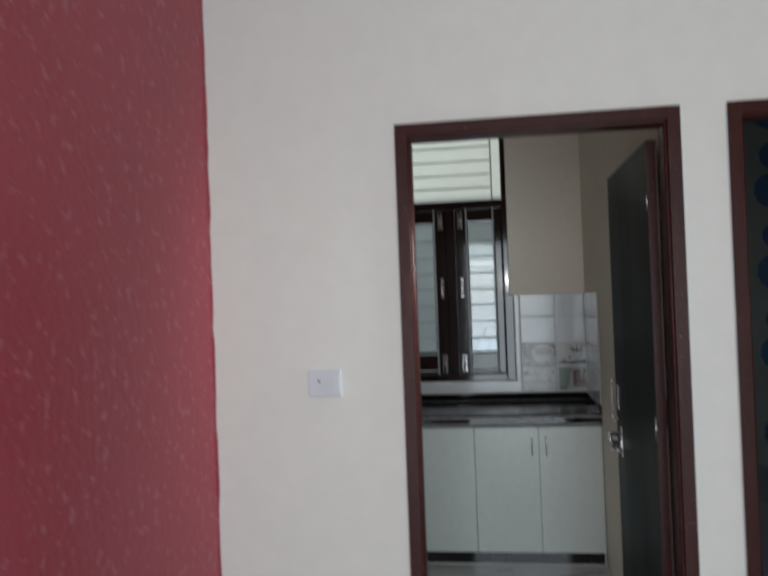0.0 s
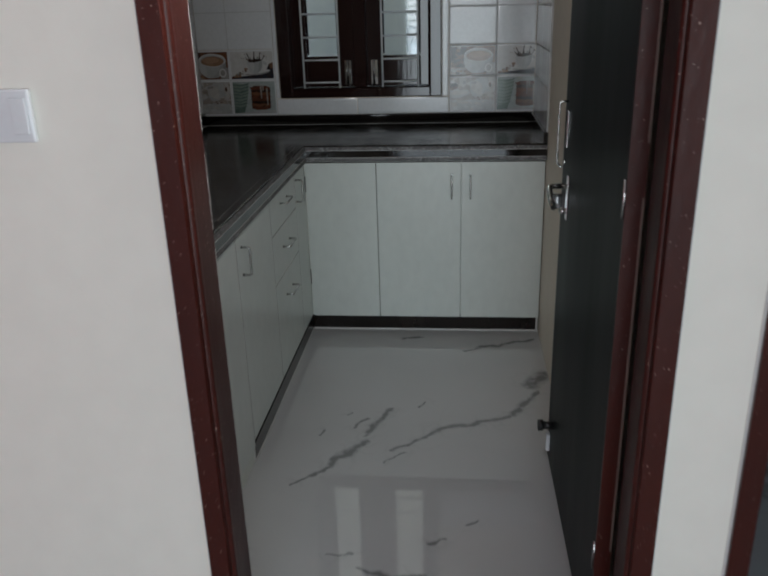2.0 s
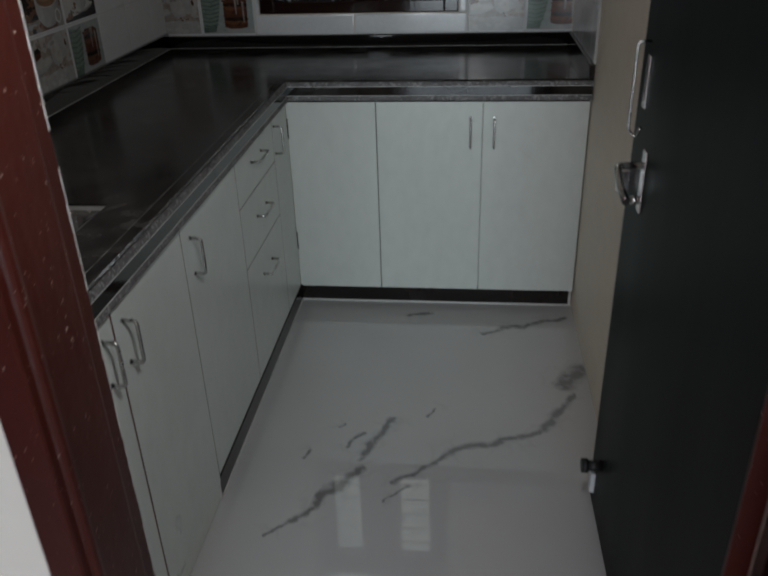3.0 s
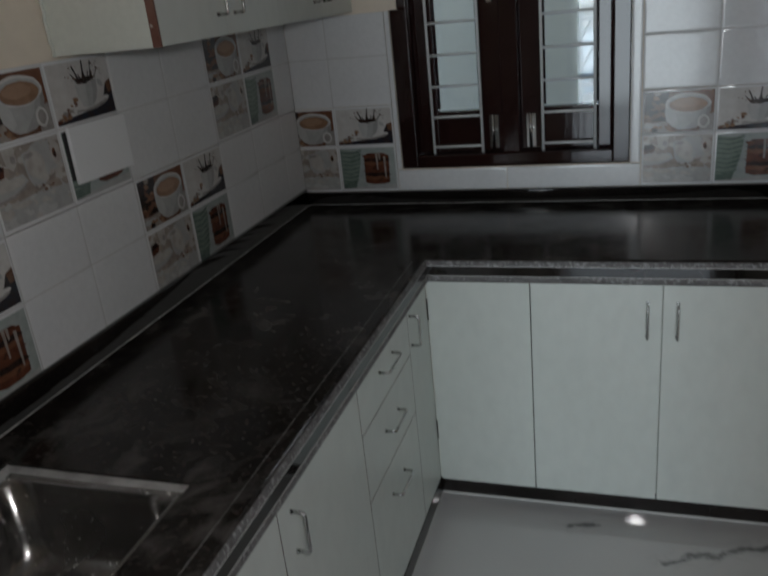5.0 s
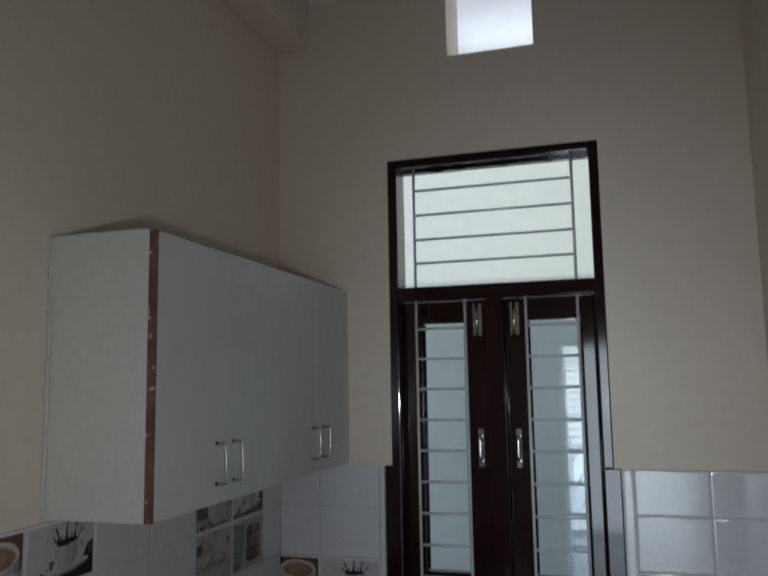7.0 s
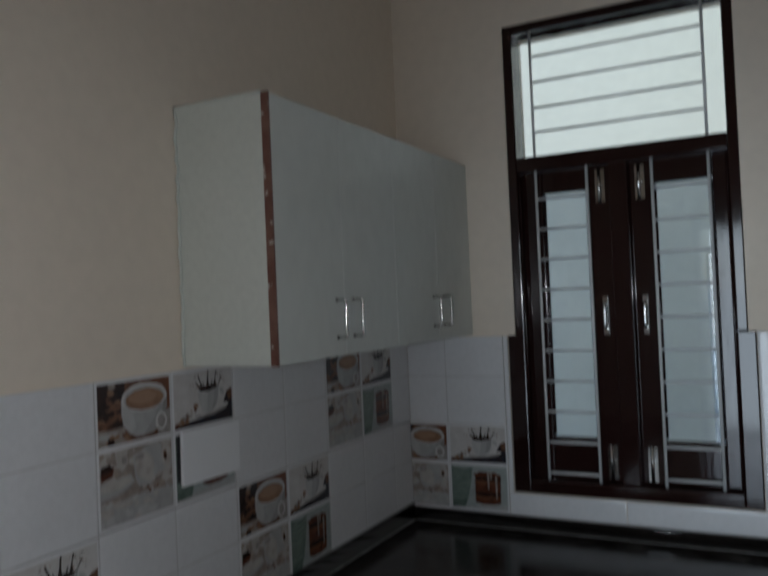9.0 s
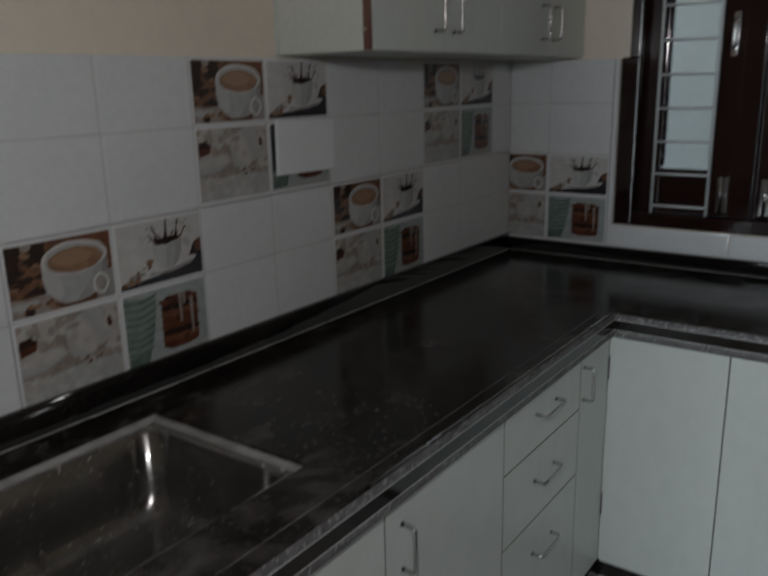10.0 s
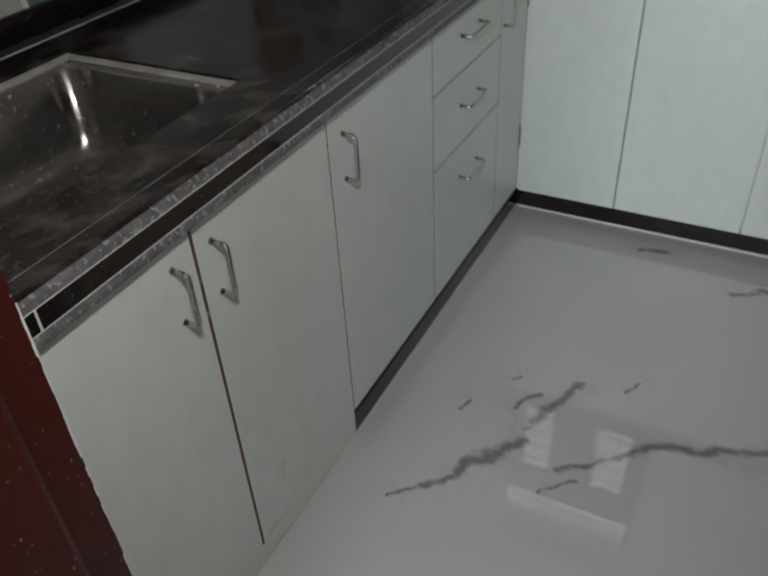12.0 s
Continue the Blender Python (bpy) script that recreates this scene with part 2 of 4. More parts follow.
def marble(name, veins, base=(0.61, 0.61, 0.605), rough=0.09):
    """Polished marble-look floor; veins: chains of (x, y, half width) points along which a grey vein wanders."""
    m = bpy.data.materials.new(name)
    m.use_nodes = True
    n, l = m.node_tree.nodes, m.node_tree.links
    b = n["Principled BSDF"]
    tc = n.new("ShaderNodeTexCoord")

    def noise_tex(s, detail, source):
        t = n.new("ShaderNodeTexNoise")
        t.inputs["Scale"].default_value, t.inputs["Detail"].default_value = s, detail
        l.new(source, t.inputs["Vector"])
        return t

    def calc(op, a, c, d=None):
        x = n.new("ShaderNodeMath")
        x.operation = op
        for sock, v in zip(x.inputs, (a, c, d)):
            if isinstance(v, (int, float)):
                sock.default_value = v
            elif v is not None:
                l.new(v, sock)
        return x.outputs[0]

    def vec(op, a, c, scale=None):
        x = n.new("ShaderNodeVectorMath")
        x.operation = op
        for sock, v in zip(x.inputs, (a, c)):
            if isinstance(v, tuple):
                sock.default_value = v
            elif v is not None:
                l.new(v, sock)
        if scale is not None:
            if isinstance(scale, (int, float)):
                x.inputs["Scale"].default_value = scale
            else:
                l.new(scale, x.inputs["Scale"])
        return x

    warp = noise_tex(7.0, 5.0, tc.outputs["Object"])
    off = vec("SCALE", vec("SUBTRACT", warp.outputs["Color"], (0.5, 0.5, 0.5)).outputs[0], None, 0.11).outputs[0]
    crumble = noise_tex(34.0, 5.0, tc.outputs["Object"])
    off2 = vec("SCALE", vec("SUBTRACT", crumble.outputs["Color"], (0.5, 0.5, 0.5)).outputs[0], None, 0.015).outputs[0]
    moved = vec("ADD", vec("ADD", tc.outputs["Object"], off).outputs[0], off2).outputs[0]
    place = vec("MULTIPLY", moved, (1, 1, 0)).outputs[0]
    total = halo = None
    for chain in veins:
        for (x0, y0, w0), (x1, y1, w1) in zip(chain, chain[1:]):
            dx, dy = x1 - x0, y1 - y0
            rel = vec("SUBTRACT", place, (x0, y0, 0)).outputs[0]
            t = calc("DIVIDE", vec("DOT_PRODUCT", rel, (dx, dy, 0)).outputs["Value"], dx * dx + dy * dy)
            t = calc("MINIMUM", calc("MAXIMUM", t, 0.0), 1.0)
            along = vec("SCALE", (dx, dy, 0), None, t).outputs[0]
            d = vec("LENGTH", vec("SUBTRACT", rel, along).outputs[0], None).outputs["Value"]
            f = calc("SUBTRACT", 1.0, calc("DIVIDE", d, calc("MULTIPLY_ADD", t, w1 - w0, w0)))
            total = f if total is None else calc("MAXIMUM", total, f)
            f = calc("SUBTRACT", 1.0, calc("DIVIDE", d, max(w0, w1) * 2.2 + 0.022))
            halo = f if halo is None else calc("MAXIMUM", halo, f)
    fleck = noise_tex(38.0, 5.0, tc.outputs["Object"])
    strength = calc("MULTIPLY", calc("MAXIMUM", total, 0.0), calc("MULTIPLY_ADD", fleck.outputs[0], 3.6, -0.55))
    # hair cracks that branch off beside the veins
    crack = noise_tex(9.0, 2.0, tc.outputs["Object"])
    ridge = calc("SUBTRACT", 1.0, calc("MULTIPLY", calc("ABSOLUTE", calc("SUBTRACT", crack.outputs[0], 0.5), 0.0), 22.0))
    branch = calc("MULTIPLY", calc("MAXIMUM", ridge, 0.0), calc("MAXIMUM", halo, 0.0))
    strength = calc("MAXIMUM", strength, calc("MULTIPLY", branch, 0.22))
    strength = calc("MINIMUM", calc("MAXIMUM", strength, 0.0), 1.0)
    cloud = noise_tex(1.7, 6.0, tc.outputs["Object"])

    def mix(fac, a, c):
        x = n.new("ShaderNodeMix")
        x.data_type = "RGBA"
        l.new(fac, x.inputs[0])
        for sock, v in ((x.inputs[6], a), (x.inputs[7], c)):
            if isinstance(v, tuple):
                sock.default_value = (*v, 1)
            else:
                l.new(v, sock)
        return x.outputs[2]

    ground_c = mix(calc("MULTIPLY_ADD", cloud.outputs[0], 1.6, -0.45), base, tuple(v * 0.84 for v in base))
    l.new(mix(strength, ground_c, (0.23, 0.23, 0.23)), b.inputs["Base Color"])
    b.inputs["Specular IOR Level"].default_value = 0.85
    smear = noise_tex(3.0, 4.0, tc.outputs["Object"])
    l.new(calc("MULTIPLY_ADD", smear.outputs[0], 0.03, rough - 0.015), b.inputs["Roughness"])
    return m


KITCHEN_VEINS = (
    ((0.76, -1.80, 0.006), (0.85, -1.72, 0.014), (0.93, -1.59, 0.026), (0.97, -1.54, 0.016)),
    ((0.915, -1.44, 0.012), (0.945, -1.38, 0.014)),
    ((0.965, -1.50, 0.012), (0.985, -1.44, 0.020), (1.025, -1.31, 0.012)),
    ((0.87, -1.36, 0.006), (0.89, -1.33, 0.006)),
    ((1.08, -1.58, 0.012), (1.17, -1.50, 0.010), (1.27, -1.41, 0.026), (1.42, -1.38, 0.016), (1.53, -1.25, 0.024), (1.60, -1.15, 0.012)),
    ((1.04, -1.66, 0.005), (1.12, -1.60, 0.006)),
    ((1.58, -1.10, 0.050), (1.63, -1.02, 0.050)),
    ((1.30, -0.79, 0.014), (1.46, -0.73, 0.012), (1.62, -0.66, 0.016)),
    ((1.05, -0.66, 0.022), (1.12, -0.64, 0.018)),
    ((1.02, -2.15, 0.006), (1.12, -2.22, 0.022), (1.20, -2.18, 0.010)),
    ((0.92, -2.28, 0.012), (1.00, -2.31, 0.008)),
    ((0.93, -2.12, 0.005), (1.00, -2.11, 0.006)),
    ((1.217, -2.04, 0.010), (1.26, -2.03, 0.006)),
    ((1.31, -1.955, 0.008), (1.34, -1.93, 0.005)),
    ((0.804, -1.488, 0.010), (0.825, -1.46, 0.006)),
    ((1.146, -1.288, 0.012), (1.168, -1.26, 0.006)),
    ((0.67, -2.11, 0.010), (0.70, -2.10, 0.006)))
FLOOR = marble("kitchen_marble", KITCHEN_VEINS, rough=0.02)
HALLFLOOR = marble("hall_marble", (((-0.1, -3.6, 0.01), (0.8, -3.2, 0.03), (1.6, -3.4, 0.015)), ((2.2, -4.4, 0.02), (3.1, -3.9, 0.03)), ((0.2, -5.4, 0.02), (1.2, -5.0, 0.02))))
# base set below the hall marble's, painting in the bedroom's dim light
DIMMED_ROOMFLOOR = marble("dimmed_bedroom_marble", (((1.95, -2.10, 0.02), (2.05, -1.85, 0.05), (2.3, -1.70, 0.03)), ((2.0, -1.45, 0.04), (2.25, -1.65, 0.05), (2.7, -1.95, 0.02)), ((1.9, -1.1, 0.05), (2.0, -0.6, 0.03), (2.4, -0.2, 0.02)), ((2.5, 0.7, 0.03), (3.2, 0.95, 0.02))), base=(0.36, 0.38, 0.39))
SKIRTMARBLE = marble("skirting_marble", (((0.19, -2.6, 0.012), (0.30, -2.62, 0.016)), ((0.54, -2.61, 0.020), (0.60, -2.58, 0.012)), ((0.41, -2.62, 0.014), (0.44, -2.58, 0.014))), base=(0.70, 0.72, 0.74))


# ---- building helpers ----
def box(bm, x0, x1, y0, y1, z0, z1, bevel=0.0, slot=0):
    x0, x1, y0, y1, z0, z1 = min(x0, x1), max(x0, x1), min(y0, y1), max(y0, y1), min(z0, z1), max(z0, z1)
    v = [bm.verts.new(p) for p in ((x0, y0, z0), (x1, y0, z0), (x1, y1, z0), (x0, y1, z0), (x0, y0, z1), (x1, y0, z1), (x1, y1, z1), (x0, y1, z1))]
    fs = [bm.faces.new([v[i] for i in q]) for q in ((3, 2, 1, 0), (4, 5, 6, 7), (0, 1, 5, 4), (1, 2, 6, 5), (2, 3, 7, 6), (3, 0, 4, 7))]
    for f in fs:
        f.material_index = slot
    if bevel:
        es = list({e for f in fs for e in f.edges})
        r = bmesh.ops.bevel(bm, geom=es, offset=bevel, segments=2, affect="EDGES", profile=0.6)
        for f in r["faces"]:
            f.material_index = slot
    return bm


def prism(bm, pts, axis, a, b, slot=0):
    """A closed outline of two coordinates, pulled along axis (x, y or z) from a to b."""
    def at(p, t):
        return {"x": (t, p[0], p[1]), "y": (p[0], t, p[1]), "z": (p[0], p[1], t)}[axis]
    lo, hi = [bm.verts.new(at(p, a)) for p in pts], [bm.verts.new(at(p, b)) for p in pts]
    fs = [bm.faces.new(lo), bm.faces.new(hi[::-1])]
    fs += [bm.faces.new((lo[i - 1], hi[i - 1], hi[i], lo[i])) for i in range(len(pts))]
    for f in fs:
        f.material_index = slot
    bmesh.ops.recalc_face_normals(bm, faces=fs)


def tube(bm, pts, r, seg=8, slot=0):
    rings = []
    pts = [Vector(p) for p in pts]
    for i, p in enumerate(pts):
        d = (pts[min(i + 1, len(pts) - 1)] - pts[max(i - 1, 0)]).normalized()
        a = d.orthogonal().normalized() if not rings else (last - d * last.dot(d)).normalized()
        last = a
        c = d.cross(a)
        rings.append([bm.verts.new(p + r * (math.cos(k * math.tau / seg) * a + math.sin(k * math.tau / seg) * c)) for k in range(seg)])
    for q, s in zip(rings, rings[1:]):
        for k in range(seg):
            f = bm.faces.new((q[k - 1], q[k], s[k], s[k - 1]))
            f.smooth, f.material_index = True, slot
    bm.faces.new(rings[0][::-1]).material_index = slot
    bm.faces.new(rings[-1]).material_index = slot


def rounded(path, r=0.012, n=4):
    """A polyline with its corners rounded."""
    path = [Vector(p) for p in path]
    out = [path[0]]
    for a, b, c in zip(path, path[1:], path[2:]):
        p, q = b + (a - b).normalized() * r, b + (c - b).normalized() * r
        out += [(1 - t) ** 2 * p + 2 * t * (1 - t) * b + t * t * q for t in (k / n for k in range(n + 1))]
    return out + [path[-1]]


def mesh_of(name, bm, mats):
    me = bpy.data.meshes.new(name)
    bmesh.ops.recalc_face_normals(bm, faces=bm.faces[:])
    bm.to_mesh(me)
    bm.free()
    for m in (mats if isinstance(mats, (list, tuple)) else [mats]):
        me.materials.append(m)
    return me


def part(name, bm, mats, parent=None, label=""):
    ob = new(name, mesh_of(name, bm, mats))
    if parent is not None:
        ob.parent = parent
    return tagged(ob, label) if label else ob


def thing(name, label, category, group="", kind="", at=(0, 0, 0)):
    ob = new(name)
    ob.location = at
    return tagged(ob, label, category, group, kind)


def structure(name, bm, mats, label, category):
    return tagged(part(name, bm, mats), label, category, kind="structure")


def boxes(*rows, bevel=0.0):
    bm = bmesh.new()
    for r in rows:
        box(bm, *r, bevel=bevel)
    return bm


# ---- the large structure ----
# plan: kitchen x 0..1.65, y -2.43..0; hall south of y -2.583; bedroom east of x 1.79
H = 3.35
FACE, KFACE = -2.583, -2.43
VX0, VX1, VZ0 = 0.667, 0.978, 3.008               # ventilator

structure("floor_kitchen", boxes((0, 1.65, KFACE, 0, -0.10, 0)), FLOOR, "polished pale grey marble kitchen floor with dark veins", "floor")
structure("floor_hall", boxes((0.15, 5.4, -7.0, FACE, -0.10, 0)), HALLFLOOR, "polished pale grey marble hall floor", "floor")
structure("floor_bedroom", boxes((1.79, 5.4, KFACE, 1.9, -0.10, 0)), DIMMED_ROOMFLOOR, "polished marble bedroom floor with dark veins, dimness put into its colour", "floor")
structure("threshold_kitchen", boxes((0.80, 1.65, FACE, KFACE - 0.001, -0.10, 0.004)), GRANITE, "black granite door threshold", "threshold")
structure("threshold_bedroom", boxes((1.81, 2.70, FACE, KFACE - 0.001, -0.10, 0.004)), GRANITE, "black granite door threshold of the bedroom", "threshold")

wall_west = structure("wall_west", boxes((-0.23, 0, -2.70, 0.23, -0.1, H)), CREAM, "cream painted kitchen wall with a tiled splashback", "wall")
wall_north = structure("wall_north", boxes(
    (0, 0.404, 0, 0.23, -0.1, 1.5412), (1.200, 1.79, 0, 0.23, -0.1, 1.5412), (0.404, 1.200, 0, 0.23, -0.1, 0.9875),
    (0, 0.4315, 0, 0.23, 1.5412, VZ0), (1.1775, 1.79, 0, 0.23, 1.5412, VZ0), (0.4315, 1.1775, 0, 0.23, 2.6375, VZ0),
    (0, VX0, 0, 0.23, VZ0, H), (VX1, 1.79, 0, 0.23, VZ0, H)), CREAM, "cream painted kitchen wall around the window", "wall")
wall_east = structure("wall_east", boxes((1.65, 1.79, KFACE, 0, -0.1, H)), CREAM, "cream painted partition wall of the kitchen", "wall")
# door wall: hall side and kitchen side carry different colours
structure("wall_door", boxes(
    (-0.5, 0.80, FACE, -2.507, -0.1, H), (1.645, 1.815, FACE, -2.507, -0.1, H), (2.69, 5.4, FACE, -2.507, -0.1, H),
    (0.80, 1.645, FACE, -2.507, 2.085, H), (1.815, 2.69, FACE, -2.507, 2.085, H)), HALL_PAINT, "off-white painted hall wall with door openings", "wall")
structure("wall_door_inner", boxes(
    (0, 0.80, -2.507, KFACE, -0.1, H), (1.645, 1.815, -2.507, KFACE, -0.1, H), (2.69, 5.4, -2.507, KFACE, -0.1, H),
    (0.80, 1.645, -2.507, KFACE, 2.085, H), (1.815, 2.69, -2.507, KFACE, 2.085, H)), CREAM, "cream painted inner face of the door wall", "wall")


def red_wall():
    """The paint's edge at the corner is hand-cut and wavy."""
    bm = boxes((-0.08, 0.15, -7.0, FACE - 0.003, -0.1, H))
    rnd = random.Random(4)
    pts = [(0.15, 0.108)]
    for k in range(60):
        pts.append((0.151 + 0.006 * rnd.random(), 0.11 + k * 3.2 / 59))
    pts.append((0.15, H))
    prism(bm, pts, "y", FACE - 0.0028, FACE - 0.0012)
    return bm


structure("wall_red", red_wall(), RED, "crimson red textured paint on the hall's side wall", "wall")
structure("wall_hall_east", boxes((5.4, 5.6, -7.2, FACE, -0.1, H)), HALL_PAINT, "off-white painted hall wall", "wall")
# unseen; the opening is assumed, to go with the added hall lamp
structure("wall_hall_south", boxes((-0.1, 0.45, -7.2, -7.0, -0.1, H), (2.5, 5.4, -7.2, -7.0, -0.1, H), (0.45, 2.5, -7.2, -7.0, 2.45, H)), HALL_PAINT, "unseen off-white hall wall with an opening added for the hall lamp", "wall")
wall_dots = structure("wall_bedroom_north", boxes((1.79, 5.4, 1.9, 2.1, -0.1, H)), DIMMED_WALL, "bedroom wall with dimness in its colour, printed with columns of blue dots", "wall")
# unseen window opening, added only to go with the bedroom lamp
structure("wall_bedroom_east", boxes((5.4, 5.6, FACE, -1.1, -0.1, H), (5.4, 5.6, 0.3, 2.1, -0.1, H), (5.4, 5.6, -1.1, 0.3, -0.1, 0.85), (5.4, 5.6, -1.1, 0.3, 2.15, H)), DIMMED_WALL, "bedroom wall with dimness in its colour and an added unseen window opening", "wall")
structure("wall_bedroom_west", boxes((1.65, 1.79, 0.23, 2.1, -0.1, H)), DIMMED_WALL, "bedroom wall with dimness in its colour", "wall")
structure("ceiling", boxes((-0.3, 1.65, -7.2, 0.23, H, H + 0.15), (1.65, 5.6, -7.2, 2.1, H, H + 0.15), (0.45, 1.20, 0.23, 0.85, H, H + 0.15)), CEIL, "white painted flat ceiling", "ceiling")
structure("ceiling_beam", boxes((0.0, 0.126, KFACE, 0, 3.107, H - 0.001), bevel=0.006), CREAM, "cream painted beam along the kitchen ceiling", "beam")


def cornice():
    bm = bmesh.new()
    prof = [(0, 3.297), (-0.010, 3.299), (-0.014, 3.318), (-0.030, 3.338), (-0.046, 3.342), (-0.048, H - 0.001), (0, H - 0.001)]
    prism(bm, prof, "x", 0.127, VX0 - 0.002)
    prism(bm, prof, "x", VX1 + 0.002, 1.65)
    return bm


structure("cornice", cornice(), CEIL, "white plaster cornice along the ceiling", "cornice")
structure("baseboard_hall", boxes((0.162, 0.784, FACE - 0.012, FACE, 0, 0.107), (1.662, 1.80, FACE - 0.012, FACE, 0, 0.107), (2.71, 5.4, FACE - 0.012, FACE, 0, 0.107), bevel=0.002), SKIRTMARBLE, "white veined marble skirting in the hall", "skirting")
structure("baseboard_red", boxes((0.15, 0.162, -7.0, FACE - 0.013, 0, 0.107), bevel=0.002), SKIRTMARBLE, "white veined marble skirting below the red wall", "skirting")


def dots():
    """Blue dots in columns, each with a ragged edge."""
    rnd = random.Random(9)
    meshes = []
    for r in (0.155, 0.155, 0.105, 0.105):
        bm = bmesh.new()
        ring = [(r * (1 + 0.05 * rnd.uniform(-1, 1)) * math.cos(k * math.tau / 40), r * (1 + 0.05 * rnd.uniform(-1, 1)) * math.sin(k * math.tau / 40)) for k in range(40)]
        prism(bm, ring, "y", -0.002, 0.0)
        meshes.append(mesh_of("dot", bm, BLUE))
    for i in range(8):
        for j, z in enumerate((0.28, 0.585, 0.965, 1.25, 1.655, 1.965, 2.35, 2.65, 3.03)):
            ob = new("dot", meshes[(j % 2) * 2 + (i + j) % 2])
            ob.location = (2.17 + 0.43 * i, 1.899, z)
            ob.parent = wall_dots


dots()


# ---- door frames and door ----
def door_frame(name, x0, x1, label, chipped=False):
    """Frame with a hall-side face, a bead and a rebate for the leaf on the room side."""
    f = thing(name, label, "door frame", kind="structure")
    y0, y1 = FACE - 0.012, KFACE + 0.004
    def jamb(a, s):
        # outline in x, y; s is +1 where the opening lies towards larger x
        o = [(0, y0), (0.038, y0), (0.040, y0 + 0.003), (0.0405, y0 + 0.014), (0.044, y0 + 0.015), (0.0475, y0 + 0.018), (0.0485, y0 + 0.023), (0.0475, y0 + 0.029), (0.044, y0 + 0.034), (0.043, y1 - 0.052), (0.041, y1 - 0.047), (0.027, y1 - 0.045), (0.027, y1), (0.012, y1), (0.012, FACE + 0.002), (0, FACE + 0.002)]
        return [(a + s * p, q) for p, q in o]
    for a, s in ((x0, 1), (x1, -1)):
        bm = bmesh.new()
        prism(bm, jamb(a, s), "z", 0.0045, 2.0992)
        part("jamb", bm, WOOD, f)
    bm = bmesh.new()
    prism(bm, [(q + 0.0008, 2.10 - p) for p, q in jamb(0, 1)], "x", x0 + 0.0006, x1 - 0.0006)
    part("head", bm, WOOD, f)
    # hairline of pale filler along the frame
    bm = bmesh.new()
    box(bm, x0 - 0.004, x0, FACE - 0.004, FACE - 0.0005, 0.11, 2.10)
    box(bm, x1, x1 + 0.004, FACE - 0.004, FACE - 0.0005, 0.11, 2.10)
    part("filler_strip", bm, GROUT, f, "thin pale filler line along the frame")
    if chipped:
        rnd = random.Random(8)
        bm = bmesh.new()
        for k in range(150):
            z = 0.006 + k * 0.0135
            if noise.noise(Vector((k * 0.21, 0, 0))) > -0.18:
                r = 0.0004 + 0.0014 * rnd.random()
                box(bm, x0 + 0.027 - r, x0 + 0.0276, y1 - r, y1 + 0.0006, z, z + 0.0135)
        part("chipped_edge", bm, GROUT, f, "chipped pale line along the jamb's edge")
        for x, side in ((x0 + 0.045, 1), (x1 - 0.045, -1)):
            bm = bmesh.new()
            crown = bm.verts.new((x + side * 0.008, y0 + 0.060, 0.013))
            rim = []
            for k in range(18):
                q = k * math.tau / 18
                rad = 0.8 + 0.35 * rnd.random()
                rim.append(bm.verts.new((x + side * 0.004 + 0.020 * rad * math.cos(q), y0 + 0.060 + 0.042 * rad * math.sin(q), 0.0035)))
            for k in range(18):
                bm.faces.new((rim[k - 1], rim[k], crown)).smooth = True
            part("mortar_patch", bm, GROUT, f, "rough white mortar at the jamb's foot")
    return f


door_frame("door_frame_1", 0.785, 1.662, "dark red-brown wooden door frame of the kitchen with chipped paint", True)
door_frame("door_frame_2", 1.800, 2.705, "dark red-brown wooden door frame of the bedroom")


